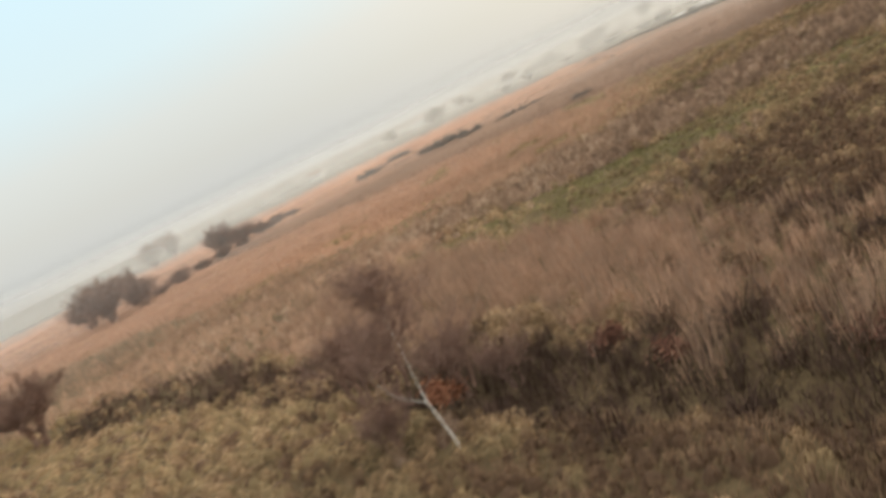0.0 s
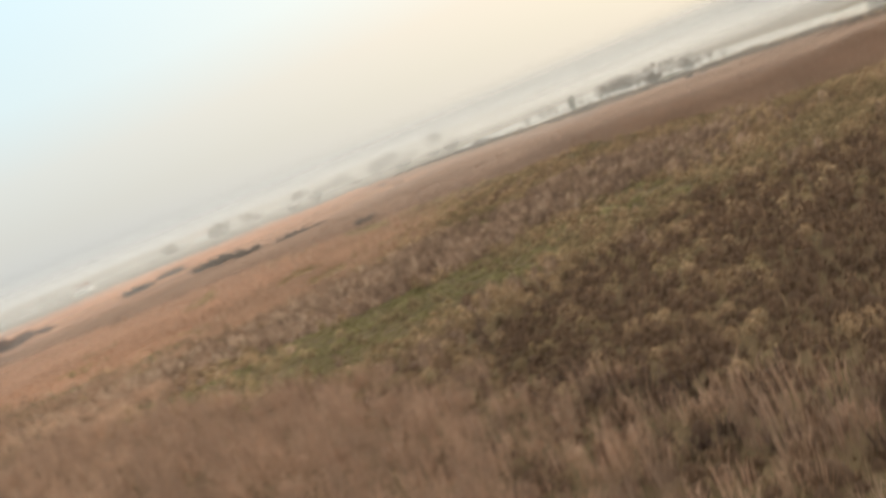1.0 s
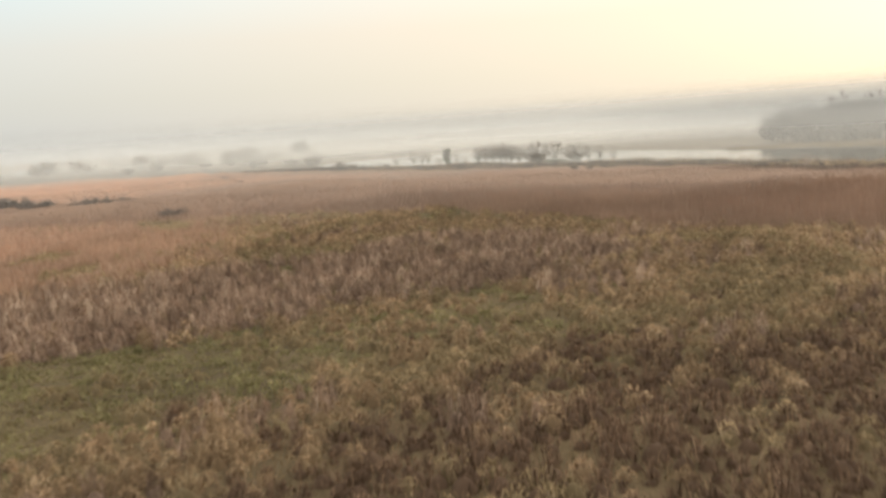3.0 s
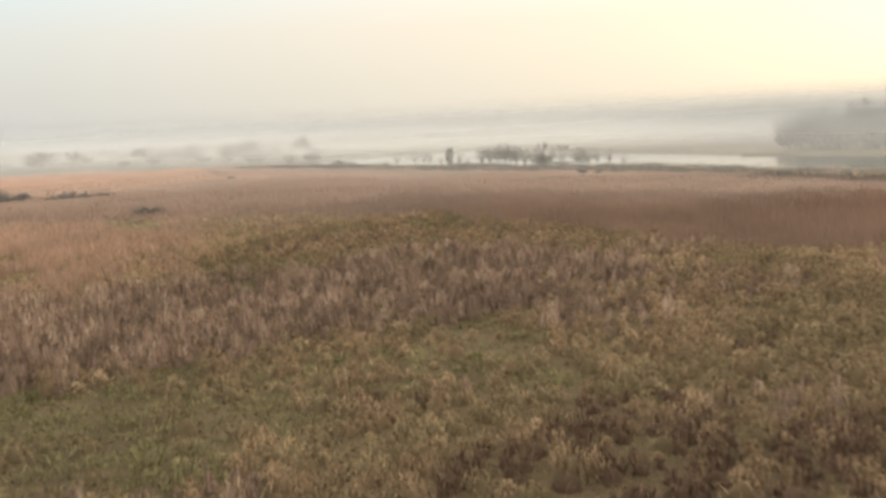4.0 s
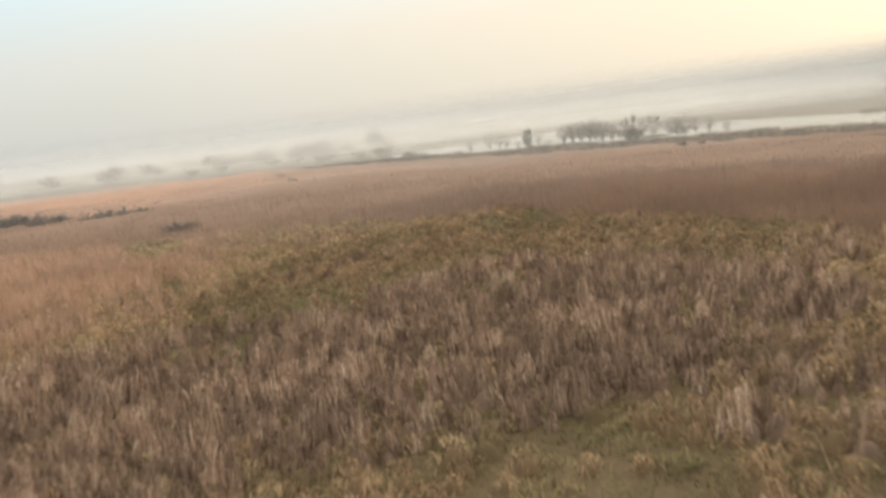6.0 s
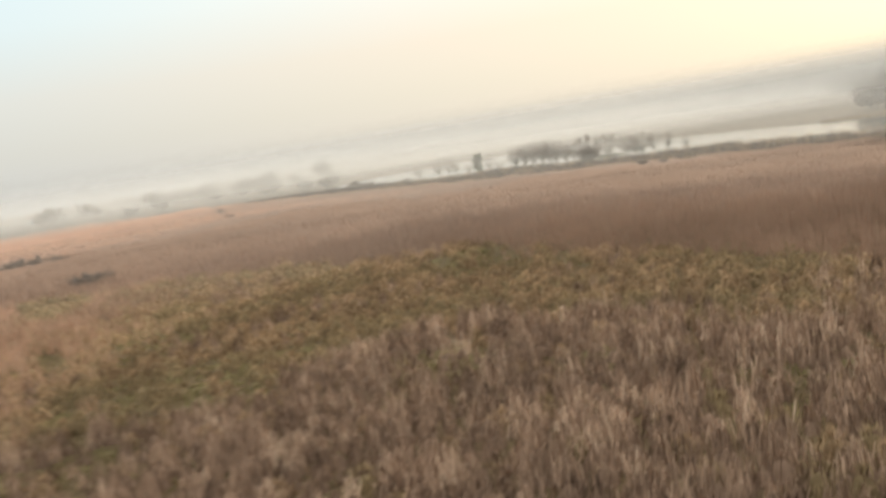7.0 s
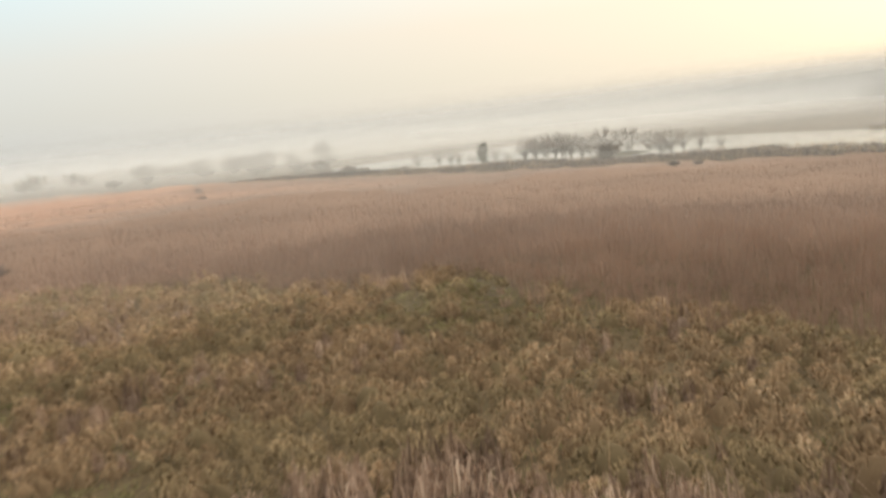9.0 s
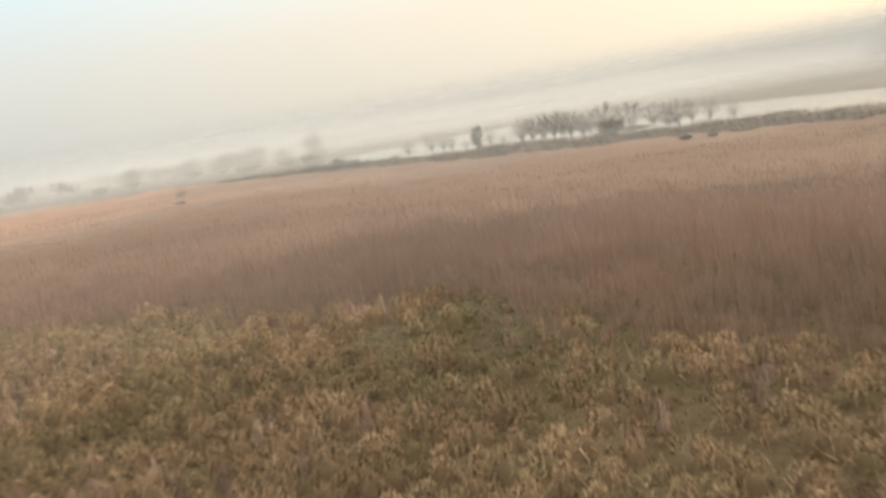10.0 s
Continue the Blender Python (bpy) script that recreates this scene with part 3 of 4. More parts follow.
def twig_mesh(name, lines, per, length, width, lift, mat, r):
    """Fine twigs: slim three-cornered slivers in tufts along the given lines."""
    st, dr = [], []
    for p in lines:
        k = r.uniform(0.25, 1.0, per) * (len(p) - 1)
        i = np.minimum(k.astype(int), len(p) - 2)
        f = (k - i)[:, None]
        st.append(p[i] * (1 - f) + p[i + 1] * f)
        d = p[i + 1] - p[i]
        d = d / (np.linalg.norm(d, axis=1)[:, None] + 1e-9)
        d = d * 0.7 + r.normal(0, 0.55, (per, 3)) + np.array([0, 0, lift])
        dr.append(d / (np.linalg.norm(d, axis=1)[:, None] + 1e-9))
    st, dr = np.concatenate(st), np.concatenate(dr)
    n = len(st)
    ln = r.uniform(0.5, 1.3, n)[:, None] * length
    side = np.cross(dr, r.normal(0, 1, (n, 3)))
    side = side / (np.linalg.norm(side, axis=1)[:, None] + 1e-9) * width
    fork = dr + r.normal(0, 0.4, (n, 3))
    mid = st + dr * ln * 0.55
    v = np.stack([st - side, st + side, st + dr * ln, mid - side * 0.6, mid + side * 0.6, mid + fork * ln * 0.5], 1).reshape(-1, 3)
    k = np.arange(n)[:, None] * 6
    t = np.concatenate([k + [[0, 1, 2]], k + [[3, 4, 5]]])
    return mesh_from(name, v, np.zeros((0, 4), int), t, mat)


def bare_tree(name, at, height, spread, seed, label, stems=1, limbs=7, twigs=26, low=0.18, twig=0.16, thick=0.035, bark=None, spray=None, category="tree", lift=0.35, group="", sag=0.06, reach=1.7, far=False):
    """A leafless tree: trunk or several stems, boughs to a domed crown, and sprays of twigs."""
    r = np.random.default_rng(seed)
    bark, spray = bark or M_BARK, spray or M_TWIG
    root = tagged(new(name), label, category, group)
    root.matrix_world = Matrix.Translation(at)
    lines = []
    for s_i in range(stems):
        a0 = r.uniform(0, 2 * np.pi)
        foot = np.array([math.cos(a0), math.sin(a0), 0]) * (0.06 * spread * (stems > 1)) + np.array([0, 0, -0.15])
        top = foot * 4 + np.array([r.normal(0, 0.05) * spread, r.normal(0, 0.05) * spread, height * r.uniform(0.72, 0.86)])
        tr = arc(foot, top, 0.0, r, 7)
        rad = np.linspace(0.034, 0.007, 7) * height * (0.75 if stems > 1 else 1.0)
        v, q = tube(tr, rad, 7)
        wood_v, wood_q = [v], [q]
        lines.append(tr[4:])
        for i in range(limbs):
            k = low + (0.8 - low) * (i + r.random()) / limbs
            j = k * 6
            p0 = tr[int(j)] * (1 - j % 1) + tr[min(int(j) + 1, 6)] * (j % 1)
            a = a0 + i * 2.4 + r.normal(0, 0.3)
            phi = math.acos(1 - (1 - math.cos(reach)) * r.random())
            rr = r.uniform(0.72, 1.0)
            p1 = np.array([foot[0] * 2 + math.sin(phi) * math.cos(a) * rr * spread / 2, foot[1] * 2 + math.sin(phi) * math.sin(a) * rr * spread / 2, height * (0.56 + 0.42 * rr * math.cos(phi))])
            p1[2] = max(p1[2], p0[2] + 0.12 * height)
            lb = arc(p0, p1, sag * np.linalg.norm(p1 - p0), r, 5)
            v, q = tube(lb, np.linspace(0.011, 0.003, 5) * height, 5)
            if far:
                wood_q.append(q + sum(len(w) for w in wood_v))
                wood_v.append(v)
            else:
                part("limb", mesh_from("limb", v, q, np.zeros((0, 3), int), bark, smooth=True), root)
            lines.append(lb[1:])
            for m in range(3):
                b0 = lb[r.integers(1, 4)]
                b1 = b0 + (p1 - p0) * r.uniform(0.25, 0.5) + r.normal(0, 0.09 * spread, 3) + np.array([0, 0, height * 0.05])
                b1[2] = min(b1[2], height)
                lines.append(arc(b0, b1, 0, r, 4))
        part("trunk", mesh_from("trunk", np.concatenate(wood_v), np.concatenate(wood_q), np.zeros((0, 3), int), bark, smooth=True), root)
    part("crown", twig_mesh("crown", lines, twigs, twig * height, thick, lift, spray, r), root)
    return root


def fan_tree(name, at, height, spread, seed, label, boughs=11, twigs=16, clear=0.3, twig=0.11, thick=0.014, bark=None, spray=None, group="", category="tree", stems=2):
    """A leafless willow: short forking stems, boughs that fan upwards and outwards into an even dome, bare below."""
    r = np.random.default_rng(seed)
    bark, spray = bark or M_BARK, spray or M_TWIG
    root = tagged(new(name), label, category, group)
    root.matrix_world = Matrix.Translation(at)
    lines = []
    for s_i in range(stems):
        a0 = 2 * np.pi * s_i / stems + r.uniform(0, 1)
        foot = np.array([math.cos(a0), math.sin(a0), 0]) * 0.05 * spread * (stems > 1) + np.array([0, 0, -0.15])
        crotch = foot * np.array([2.0, 2.0, 0]) + np.array([r.normal(0, 0.02) * spread, r.normal(0, 0.02) * spread, height * clear * r.uniform(0.8, 1.15)])
        st = arc(foot, crotch, 0, r, 5)
        v, q = tube(st, np.linspace(0.021, 0.013, 5) * height, 7)
        part("trunk", mesh_from("trunk", v, q, np.zeros((0, 3), int), bark, smooth=True), root)
        for i in range(boughs):
            a = a0 + i * 2.4 + r.normal(0, 0.25)
            phi = math.acos(1 - (i + r.random()) / boughs * 0.93)
            rim = r.uniform(0.9, 1.0)
            p1 = np.array([math.sin(phi) * math.cos(a) * rim * spread / 2, math.sin(phi) * math.sin(a) * rim * spread / 2, height * (clear + 0.02 + (0.98 - clear) * rim * math.cos(phi) ** 0.6)])
            p0 = st[-1] if i % 3 else st[-2]
            mid = p0 * 0.45 + p1 * 0.55 + np.array([0, 0, 0.05 * height]) * (1 - math.cos(phi)) * -1
            k = np.linspace(0, 1, 6)[:, None]
            lb = p0 * (1 - k) ** 2 + 2 * mid * k * (1 - k) + p1 * k ** 2
            lb[1:-1] += r.normal(0, 0.012 * height, (4, 3))
            v, q = tube(lb, np.linspace(0.009, 0.0024, 6) * height, 5)
            part("limb", mesh_from("limb", v, q, np.zeros((0, 3), int), bark, smooth=True), root)
            lines.append(lb[3:])
            for m in range(4):
                b0 = lb[2 + m % 3]
                go = p1 - p0
                b1 = b0 + go * r.uniform(0.25, 0.42) + r.normal(0, 0.07 * spread, 3)
                lim = np.hypot(*(b1[:2] / (spread / 2)))
                b1[2] = min(b1[2], height * (clear + 0.02 + (0.98 - clear) * math.sqrt(max(0.02, 1 - min(lim, 1) ** 2))))
                lines.append(arc(b0, b1, 0, r, 4))
    part("crown", twig_mesh("crown", lines, twigs, twig * height, thick, 0.15, spray, r), root)
    return root


def leafy_bush(name, at, height, width, seed, mat, label, category="shrub", count=1500, leaf=0.16, group=""):
    """A dense bush: stems inside, many small leaves in uneven clumps outside."""
    r = np.random.default_rng(seed)
    root = tagged(new(name), label, category, group)
    root.matrix_world = Matrix.Translation(at)
    hubs = r.normal(0, 1, (14, 3))
    hubs /= np.linalg.norm(hubs, axis=1)[:, None]
    hubs = hubs * r.uniform(0.35, 0.75, (14, 1)) * np.array([width / 2, width / 2, height * 0.45]) + np.array([0, 0, height * 0.52])
    for h in hubs[:5]:
        v, q = tube(arc((r.normal(0, 0.1), r.normal(0, 0.1), -0.1), h, 0, r, 4), np.linspace(0.03, 0.012, 4) * height, 5)
        part("stem", mesh_from("stem", v, q, np.zeros((0, 3), int), M_BARK, smooth=True), root)
    i = r.integers(0, 14, count)
    c = hubs[i] + r.normal(0, 1, (count, 3)) * np.array([width * 0.13, width * 0.13, height * 0.12])
    c[:, 2] = np.clip(c[:, 2], 0.05, None)
    a, b = r.normal(0, 1, (count, 3)), r.normal(0, 1, (count, 3))
    a /= np.linalg.norm(a, axis=1)[:, None]
    b = np.cross(a, b)
    b /= np.linalg.norm(b, axis=1)[:, None]
    s = (leaf * r.uniform(0.6, 1.4, count))[:, None]
    v = np.stack([c - a * s, c - b * s * 0.5, c + a * s, c + b * s * 0.5], 1).reshape(-1, 3)
    q = np.arange(count)[:, None] * 4 + np.array([[0, 1, 2, 3]])
    part("foliage", mesh_from("foliage", v, q, np.zeros((0, 3), int), mat, tone=np.repeat(r.random(count), 4)), root)
    return root


def again(ob, x, y, size, turn, tall=1.0, label=""):
    c = copy_thing(ob, pose(x, y, 0, 0, 0, turn) @ Matrix.Diagonal((size, size, size * tall, 1)))
    if label:
        c["label"] = label
    return c


# the birch beside the ditch, and its thicket
birch = tagged(new("birch_tree"), "young birch with a thin white forked trunk and mauve twigs", "tree")
birch.matrix_world = Matrix.Translation((-3.6, 35.2, -0.3))
r = np.random.default_rng(21)
stem = np.array([(0, 0, 0), (-0.08, 0.02, 0.9), (-0.24, 0.05, 1.8), (-0.40, 0.1, 2.6), (-0.42, 0.15, 3.6), (-0.40, 0.2, 4.8), (-0.45, 0.25, 6.4), (-0.5, 0.3, 8.0)])
v, q = tube(stem, [0.042, 0.036, 0.031, 0.026, 0.019, 0.013, 0.008, 0.004], 8)
part("trunk", mesh_from("trunk", v, q, np.zeros((0, 3), int), M_BIRCH, smooth=True), birch, "white peeling birch bark")
fork = np.array([(-0.40, 0.1, 2.55), (-0.75, 0.1, 2.8), (-1.15, 0.15, 3.05), (-1.6, 0.2, 3.5), (-1.9, 0.3, 4.3)])
v, q = tube(fork, [0.015, 0.013, 0.010, 0.007, 0.004], 7)
part("limb", mesh_from("limb", v, q, np.zeros((0, 3), int), M_BIRCH, smooth=True), birch, "white side branch")
lines = [stem[4:], fork[2:]]
for i in range(26):
    z = r.uniform(3.0, 7.4)
    k = np.interp(z, stem[:, 2], np.arange(8))
    p0 = stem[int(k)] * (1 - k % 1) + stem[min(int(k) + 1, 7)] * (k % 1)
    a = i * 2.4
    ln = (8.6 - z) * r.uniform(0.38, 0.62)
    p1 = p0 + np.array([math.cos(a) * ln, math.sin(a) * ln, ln * r.uniform(0.6, 1.3)])
    lb = arc(p0, p1, 0.05, r, 5)
    v, q = tube(lb, np.linspace(0.02, 0.006, 5), 5)
    part("limb", mesh_from("limb", v, q, np.zeros((0, 3), int), M_MAUVETWIG, smooth=True), birch)
    lines.append(lb[1:])
    for m in range(3):
        b0 = lb[r.integers(1, 4)]
        lines.append(arc(b0, b0 + r.normal(0, 0.45, 3) + np.array([0, 0, 0.5]), 0, r, 4))
part("crown", twig_mesh("crown", lines, 24, 0.75, 0.011, 0.25, M_MAUVETWIG, r), birch, "fine mauve-brown twigs")

for i, (x, y, h, w) in enumerate(((-6.5, 46, 5.0, 3.4), (-3.2, 43, 4.2, 3.0), (-9.0, 49.5, 4.6, 3.6), (-1.0, 41, 2.6, 2.6), (-6.6, 38.5, 2.8, 2.4))):
    bare_tree("willow_shrub", (x, y, -0.3), h, w, 60 + i, "leafless mauve-brown willow shrub beside the ditch", stems=4, limbs=6, twigs=24, low=0.25, twig=0.14, thick=0.010, bark=M_MAUVETWIG, spray=M_MAUVETWIG, category="shrub", group="willow shrubs by the ditch")
leafy_bush("rust_bush", (-4.2, 42.4, -0.3), 1.7, 1.9, 5, M_RUST, "rust-red bush with withered leaves by the ditch", count=900, leaf=0.10)
for i, (x, y, h, w) in enumerate(((3.4, 39.5, 1.3, 2.2), (5.2, 35.6, 1.2, 2.0), (10.5, 29.0, 1.3, 2.6))):
    leafy_bush("rust_bush", (x, y, -0.4), h, w, 6 + i, M_BROWNLEAF, "low rust-brown bramble bush over the ditch", count=700, leaf=0.09, group="rust bushes")
bare_tree("willow_shrub", (-44, 84, 0), 6.8, 8.0, 71, "broad leafless willow bush with mauve twigs", stems=5, limbs=8, twigs=30, twig=0.15, thick=0.02, bark=M_MAUVETWIG, spray=M_MAUVETWIG, category="shrub")

# trees on the river bank
W_A = fan_tree("willow_tree", (113.2, 285.5, 0), 5.6, 5.0, 101, "leafless grey willow with a domed crown on the river bank", twigs=10, clear=0.32, twig=0.11, thick=0.006, boughs=15, group="trees on the river bank")
W_B = fan_tree("willow_tree", (103.5, 314, 0), 5.4, 4.2, 102, "slender leafless willow on the river bank", stems=1, boughs=14, clear=0.32, twigs=11, twig=0.12, thick=0.007, group="trees on the river bank")
W_C = fan_tree("willow_tree", (125.3, 250.8, 0), 4.9, 6.4, 103, "low spreading leafless willow on the river bank", stems=3, boughs=8, clear=0.24, twigs=11, twig=0.12, thick=0.008, group="trees on the river bank")
for x, y, s, t in ((113.8, 282, 1.0, 70), (114.3, 278.9, 1.06, 140), (114.8, 275.6, 1.1, 200), (115.2, 272.3, 1.08, 290), (115.7, 269.2, 1.02, 20), (116.1, 266.4, 0.85, 160)):
    again(W_A, x, y, s, t)
for x, y, s, t in ((100, 319, 0.85, 80), (105.5, 311, 1.0, 190), (106.5, 309, 0.8, 30), (108.3, 305, 0.55, 250), (111.3, 298, 0.85, 130), (112.2, 294, 0.5, 10), (126.6, 248.6, 0.8, 60), (128.2, 246.2, 0.8, 310), (130.2, 242.6, 0.62, 100)):
    again(W_B, x, y, s, t)
again(W_C, 124.3, 252.0, 0.88, 80)
leafy_bush("ivy_tree", (110, 302, 0), 4.9, 2.5, 31, M_IVY, "dark conical ivy-clad tree on the river bank", "tree", 1500, 0.2)
BUSH = bare_tree("willow_shrub", (118, 259.5, 0), 3.6, 4.6, 104, "dense dark leafless shrub on the river bank", stems=4, limbs=10, twigs=26, low=0.03, reach=2.1, twig=0.13, thick=0.03, category="shrub", group="shrubs along the water", lift=0.05)
for x, y, s, t, k in ((90.5, 352, 0.9, 30, 0.7), (93, 346, 0.75, 120, 0.6), (98, 324, 0.5, 200, 0.8), (76, 506, 1.9, 60, 1.15), (84, 470, 1.7, 150, 0.9), (79, 455, 1.4, 10, 0.8), (90, 430, 1.3, 220, 0.9), (95, 415, 1.2, 300, 0.8), (100, 432, 1.5, 80, 1.0), (42, 500, 1.5, 140, 1.1), (30, 505, 1.5, 20, 0.7), (66, 520, 1.5, 260, 0.7), (109, 222, 0.4, 0, 0.7), (111, 219, 0.3, 120, 0.7)):
    again(BUSH, x, y, s, t, k)
# a wooded islet in the river
tagged(new("islet", grid_mesh("islet", 120, 146, 268, 300, 1.0, lambda a, b: -0.9 + 1.0 * np.clip(1.35 - np.hypot((a - 133) / 7, (b - 284) / 9), 0, 1) + 0.06 * waves(a, b, 4, 61), M_BANK, keep=lambda a, b: np.hypot((a - 133) / 7, (b - 284) / 9) < 1.3)), "low dark islet in the river", "islet", kind="structure")
GROVE = fan_tree("alder_tree", (131, 287, -0.1), 5.6, 7.0, 105, "misty leafless alder on the islet", stems=3, boughs=8, clear=0.12, twigs=13, twig=0.15, thick=0.02, group="trees on the islet")
for x, y, sz, tn in ((134, 282, 0.9, 60), (136.5, 278, 0.7, 130), (129.5, 291, 0.75, 220)):
    again(GROVE, x, y, sz, tn)
bare_tree("alder_tree", (134, 623, 0), 9.5, 9, 111, "tall round tree standing over the far shore", stems=2, limbs=9, twigs=20, low=0.06, reach=2.0, twig=0.16, thick=0.12, lift=0.1)

# trees on the open marsh
L_A = bare_tree("willow_tree", (-80, 198, 0), 8.5, 9.5, 106, "broad leafless willow with mauve-grey twigs on the marsh", stems=5, limbs=10, twigs=24, low=0.05, reach=1.8, twig=0.13, thick=0.035, bark=M_MAUVETWIG, spray=M_MAUVETWIG, group="trees on the marsh")
for x, y, s, t, k in ((-74, 203, 0.8, 40, 0.9), (-88, 208, 0.95, 100, 1.1), (-80, 215, 0.9, 170, 1.2), (-95, 235, 0.9, 220, 1.3), (-67, 251, 1.05, 300, 0.95), (-63, 258, 0.85, 30, 0.8), (-60, 268, 0.7, 200, 0.7), (-57, 280, 0.65, 90, 0.6), (-72, 225, 0.6, 60, 0.7), (-73, 212, 0.5, 15, 0.6), (-69, 218, 0.5, 150, 0.55), (-68, 232, 0.55, 260, 0.6), (-65, 241, 0.6, 340, 0.6), (-61, 249, 0.5, 110, 0.55), (-58, 272, 0.5, 40, 0.6), (-54, 290, 0.5, 200, 0.5), (-104, 262, 0.9, 10, 1.0), (-145, 428, 1.2, 75, 1.2), (-140, 445, 1.1, 140, 1.3)):
    again(L_A, x, y, s, t, k)
# low dark scrub in the reed
LOW = bare_tree("low_scrub", (-3, 255, 0), 2.8, 9.0, 107, "low dark grey-green scrub standing in the reed", stems=5, limbs=6, twigs=18, low=0.05, reach=2.0, twig=0.25, thick=0.07, category="scrub", spray=M_TWIG, group="scrub in the reed", lift=0.1)
for x, y, s, t, k in ((2, 247, 0.9, 50, 0.9), (-9, 263, 0.9, 110, 0.9), (14, 233, 0.9, 190, 0.9), (19, 229, 0.8, 240, 0.9), (24.5, 193, 0.55, 20, 0.9), (-30, 300, 1.0, 10, 0.8), (-20, 320, 1.0, 200, 0.8)):
    again(LOW, x, y, s, t, k)

# far tree belts and the wood beyond the river
F_A = bare_tree("far_tree", (-10, 640, 0), 8.0, 14, 108, "distant leafless tree fading in the mist", stems=1, limbs=9, twigs=12, low=0.08, reach=1.9, twig=0.22, thick=0.2, lift=0.1, group="distant tree belt", far=True)
r = np.random.default_rng(9)
for i in range(110):
    k = i / 109
    x = -520 + 640 * k + r.normal(0, 8)
    y = 625 + 220 * (1 - k) ** 1.3 + r.normal(0, 22) + 30 * math.sin(i * 0.35)
    again(F_A, x, y, r.uniform(0.55, 1.0), r.uniform(0, 360), r.uniform(0.8, 1.15))
WOOD = bare_tree("wood_tree", (335, 438, 0), 11.5, 9.5, 109, "tall misty leafless tree of the wood across the river", limbs=9, twigs=14, low=0.12, twig=0.13, thick=0.12, lift=0.15, group="wood across the river", far=True)
for i in range(52):
    k = (i % 26) / 25
    d = (i // 26) * 14
    again(WOOD, 336 + 20 * k + d + r.normal(0, 4), 440 - 190 * k + r.normal(0, 5), r.uniform(0.85, 1.15), r.uniform(0, 360), r.uniform(0.9, 1.1))
for i in range(96):
    k, m = (i % 24) / 23, i // 24
    again(WOOD, 203 + 26 * k ** 1.3 + 15 * m + r.normal(0, 3), 270 - 170 * k + 6 * m + r.normal(0, 4), r.uniform(0.92, 1.06), r.uniform(0, 360), r.uniform(0.94, 1.04))
WOOD_SHRUB = bare_tree("wood_shrub", (330, 436, 0), 5.5, 9.0, 110, "dense leafless undergrowth at the edge of the wood", stems=2, limbs=4, twigs=13, low=0.05, reach=2.0, twig=0.35, thick=0.25, category="shrub", group="undergrowth of the wood", lift=0.1, far=True)
for i in range(66):
    k, m = (i % 33) / 32, i // 33
    again(WOOD_SHRUB, 197 + 26 * k ** 1.3 + 9 * m + r.normal(0, 2), 272 - 175 * k + 4 * m + r.normal(0, 3), r.uniform(0.75, 1.1), r.uniform(0, 360), r.uniform(0.8, 1.2))
for i in range(40):
    k = (i % 20) / 19
    again(WOOD_SHRUB, 331 + 20 * k - (i // 20) * 16 * (k > 0.12) + r.normal(0, 3), 438 - 190 * k + r.normal(0, 4), r.uniform(0.8, 1.2), r.uniform(0, 360))
for i in range(30):
    k = i / 29
    again(WOOD, 405 + 90 * k + r.normal(0, 6), 560 - 150 * k + r.normal(0, 8), r.uniform(0.85, 1.1), r.uniform(0, 360))


# ---- far houses ----
def box_mesh(name, x0, x1, y0, y1, z0, z1, mat):
    v = [(x, y, z) for z in (z0, z1) for x, y in ((x0, y0), (x1, y0), (x1, y1), (x0, y1))]
    q = [(3, 2, 1, 0), (4, 5, 6, 7), (0, 1, 5, 4), (1, 2, 6, 5), (2, 3, 7, 6), (3, 0, 4, 7)]
    return mesh_from(name, np.array(v, float), np.array(q), np.zeros((0, 3), int), mat)


def house(x, y, turn, w, d, h, label):
    root = tagged(new("house"), label, "house", "far houses")
    root.matrix_world = pose(x, y, 0, 0, 0, turn)
    part("wall", box_mesh("wall", -w / 2, w / 2, -d / 2, d / 2, -0.3, h, M_PLASTER), root)
    e = 0.4
    v = np.array([(-w / 2 - e, -d / 2 - e, h), (w / 2 + e, -d / 2 - e, h), (w / 2 + e, d / 2 + e, h), (-w / 2 - e, d / 2 + e, h), (-w / 2 - e, 0, h + d * 0.42), (w / 2 + e, 0, h + d * 0.42)])
    part("roof", mesh_from("roof", v, np.array([(0, 1, 5, 4), (2, 3, 4, 5), (3, 2, 1, 0)]), np.array([(0, 4, 3), (1, 2, 5)]), M_TILE), root, "dull red tiled roof")
    for i in range(3):
        part("window", box_mesh("window", -w * 0.35 + i * w * 0.3, -w * 0.35 + i * w * 0.3 + 1.1, -d / 2 - 0.03, -d / 2 + 0.1, 1.0, 2.3, M_GLASS), root)


house(-26.5, 760, 10, 12, 8, 3.4, "small white house at the far edge of the marsh")
house(-96, 630, -20, 9, 7, 3.0, "small white house among far trees")
house(-150, 720, 15, 10, 7, 3.0, "low white house in front of far trees")

# ---- mist lying over the far marsh ----
M_MIST = bpy.data.materials.new("thin_mist")
M_MIST.use_nodes = True
M_MIST.cycles.use_bump_map_correction = False
mn, ml = M_MIST.node_tree.nodes, M_MIST.node_tree.links
mn.clear()
m_out = mn.new("ShaderNodeOutputMaterial")
m_tr, m_sc, m_th = mn.new("ShaderNodeBsdfTransparent"), mn.new("ShaderNodeBsdfDiffuse"), mn.new("ShaderNodeBsdfTranslucent")
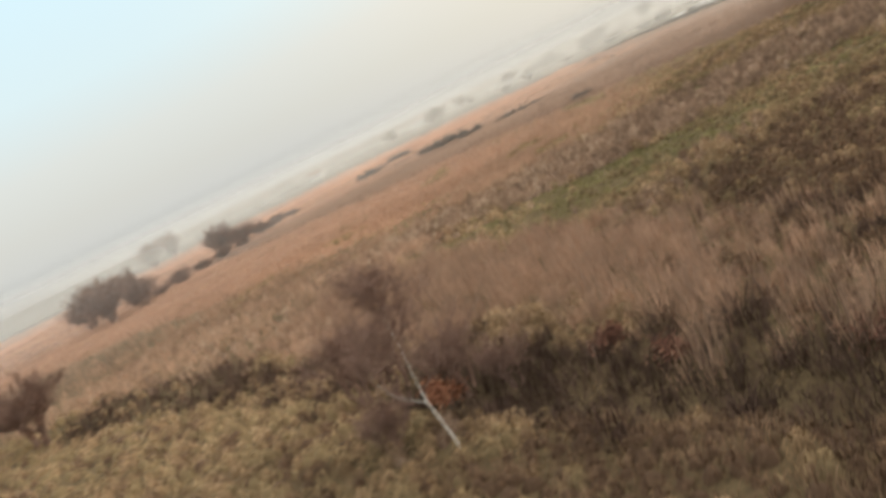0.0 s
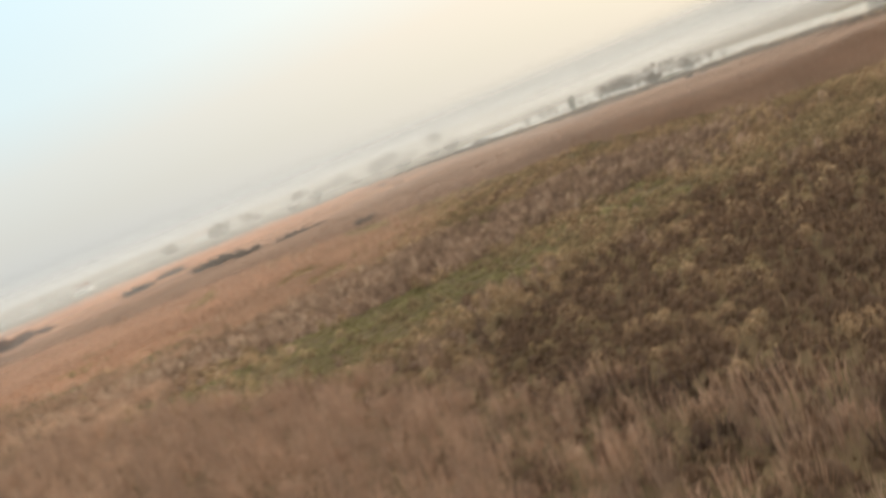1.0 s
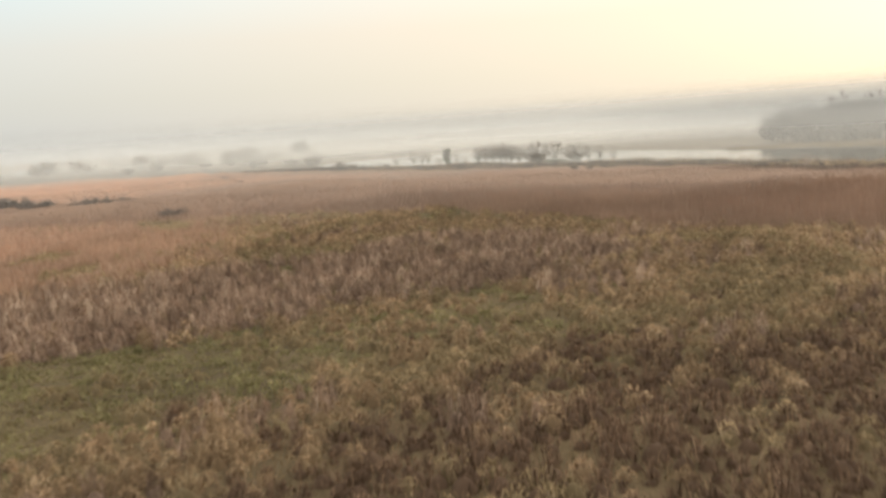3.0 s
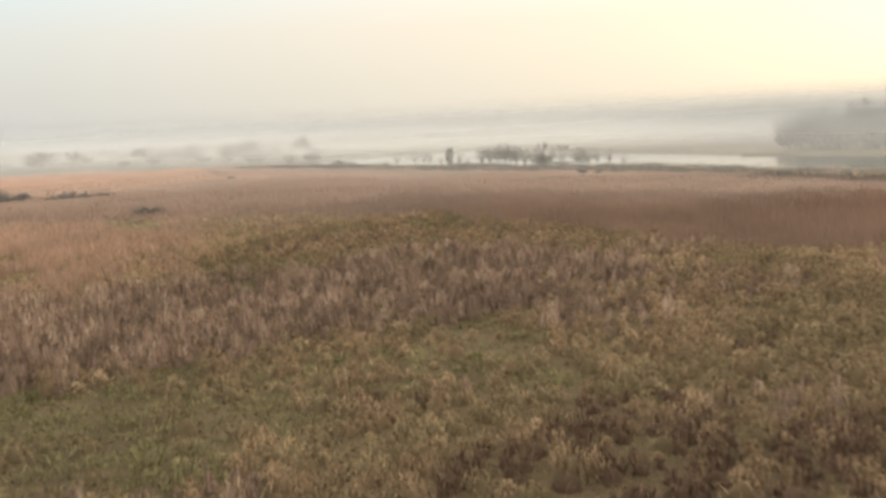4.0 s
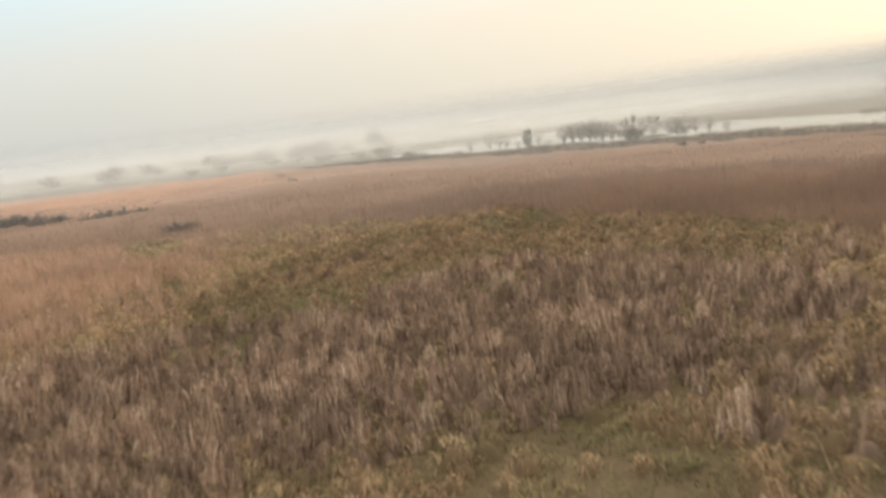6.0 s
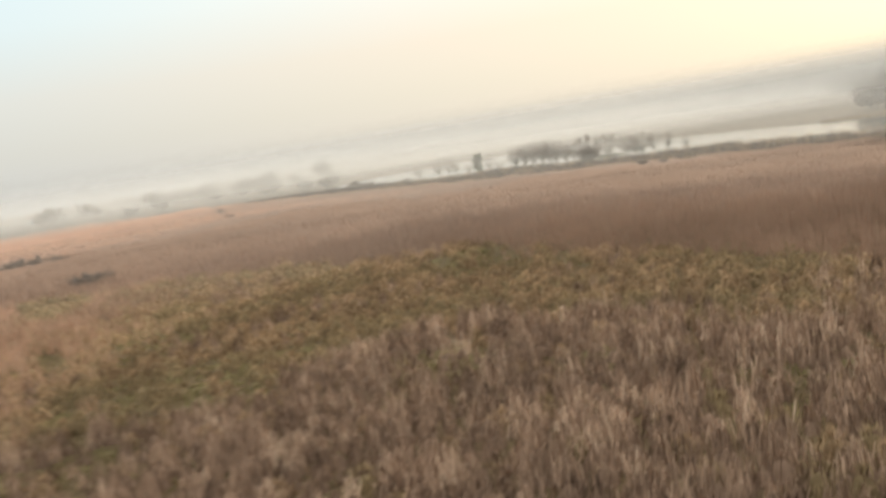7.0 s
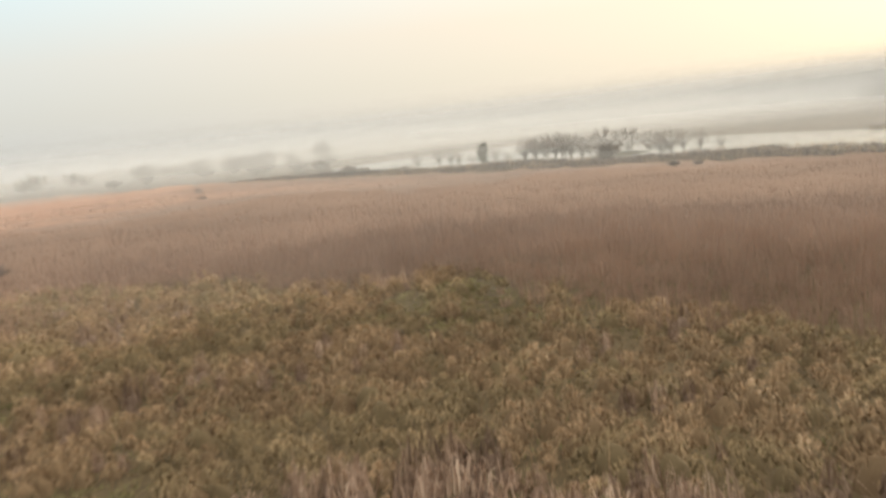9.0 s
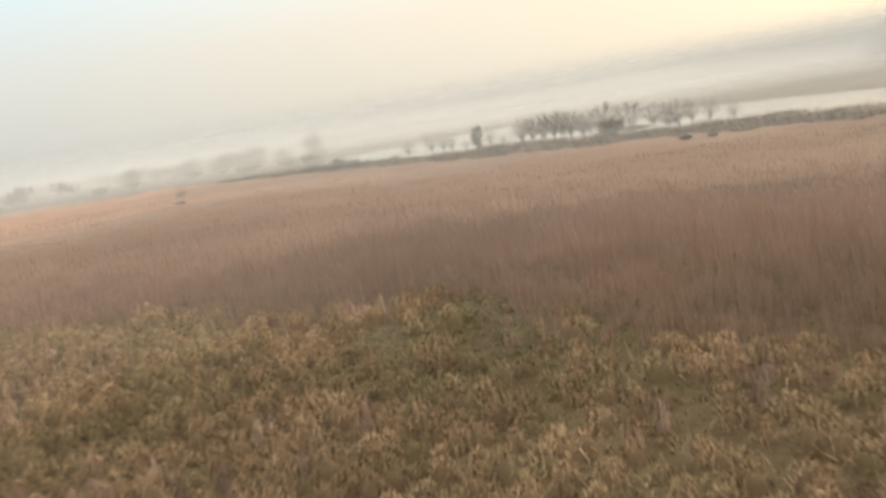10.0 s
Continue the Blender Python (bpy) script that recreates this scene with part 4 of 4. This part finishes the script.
# droplets catch the light from above and from the low sun behind them, whichever way the veil leans
m_sc.inputs["Color"].default_value = m_th.inputs["Color"].default_value = (0.350, 0.332, 0.298, 1)
m_co, m_away, m_unit, m_up, m_down = mn.new("ShaderNodeTexCoord"), *[mn.new("ShaderNodeVectorMath") for _ in range(4)]
m_away.operation, m_unit.operation, m_up.operation, m_down.operation = "MULTIPLY_ADD", "NORMALIZE", "MULTIPLY_ADD", "SCALE"
m_away.inputs[1].default_value, m_away.inputs[2].default_value = (1, 1, 0), (-25, -56, 0)
m_up.inputs[1].default_value, m_up.inputs[2].default_value = (0.78, 0.78, 0.78), (0, 0, 0.62)
m_down.inputs["Scale"].default_value = -1.0
ml.new(m_co.outputs["Object"], m_away.inputs[0])
ml.new(m_away.outputs[0], m_unit.inputs[0])
ml.new(m_unit.outputs[0], m_up.inputs[0])
ml.new(m_up.outputs[0], m_down.inputs[0])
ml.new(m_up.outputs[0], m_sc.inputs["Normal"])
ml.new(m_down.outputs[0], m_th.inputs["Normal"])
m_both = mn.new("ShaderNodeAddShader")
ml.new(m_sc.outputs[0], m_both.inputs[0])
ml.new(m_th.outputs[0], m_both.inputs[1])
m_at = mn.new("ShaderNodeAttribute")
m_at.attribute_name = "tone"
m_mx = mn.new("ShaderNodeMixShader")
ml.new(m_at.outputs["Fac"], m_mx.inputs[0])
ml.new(m_tr.outputs[0], m_mx.inputs[1])
ml.new(m_both.outputs[0], m_mx.inputs[2])
ml.new(m_mx.outputs[0], m_out.inputs["Surface"])


def mist(radius, reach, density, top, seed):
    """One thin veil of mist that lies out over the marsh from one radius to the next, thicker with height to eight metres, fading to nothing at its rims."""
    turn = np.linspace(0, 2 * np.pi, 145)
    zs = np.concatenate([[-1.0, 0.1, 0.6, 1.2, 2.0, 3.0, 4.2, 5.5, 6.7], np.linspace(8, top, 26), [120.0, 320.0]])
    fade = np.clip((zs - 8) / (top - 8), 0, 1)
    thick = np.clip((zs + 0.3) / (8.3 if radius < 200 else 4.0), 0, 1) ** 0.8 * (0.5 + 0.5 * np.cos(np.pi * fade)) ** 1.6
    ga, gz = np.meshgrid(turn, zs, indexing="ij")
    east = np.clip((np.degrees(ga) - 31) / 10, 0, 1) * (ga < np.pi)
    far = reach - np.maximum(reach - 185, 0) * east * (radius < 200)
    wide = radius + (far - radius) * (1 - np.exp(-(gz + 1) / 4)) + 1.2 * gz
    v = np.stack([25 + wide * np.sin(ga), 56 + wide * np.cos(ga), gz], 2).reshape(-1, 3)
    n = len(zs)
    i, j = np.meshgrid(np.arange(144), np.arange(n - 1), indexing="ij")
    a = (i * n + j).ravel()
    q = np.stack([a, a + n, a + n + 1, a + 1], 1)
    drift = np.sin(3 * ga + seed) + np.sin(7 * ga + 2.1 * seed)
    west = np.interp(np.degrees((ga + np.pi) % (2 * np.pi) - np.pi), [-120, -70, -25, -8, 20, 45, 150], [0.9, 0.8, 0.72, 0.58, 1.0, 1.25, 0.9])
    tone = density * thick[None, :] * west * (1 + 0.04 * drift)
    return tagged(new("mist_bank", mesh_from("mist_bank", v, q, np.zeros((0, 3), int), M_MIST, tone.ravel(), smooth=True)), "thin pale mist hanging over the marsh", "mist", kind="stuff")


for i, (radius, reach, density, top) in enumerate(((75, 160, 0.18, 15), (135, 300, 0.36, 19), (335, 385, 0.46, 25), (520, 600, 0.72, 34))):
    mist(radius, reach, density, top, i + 1)
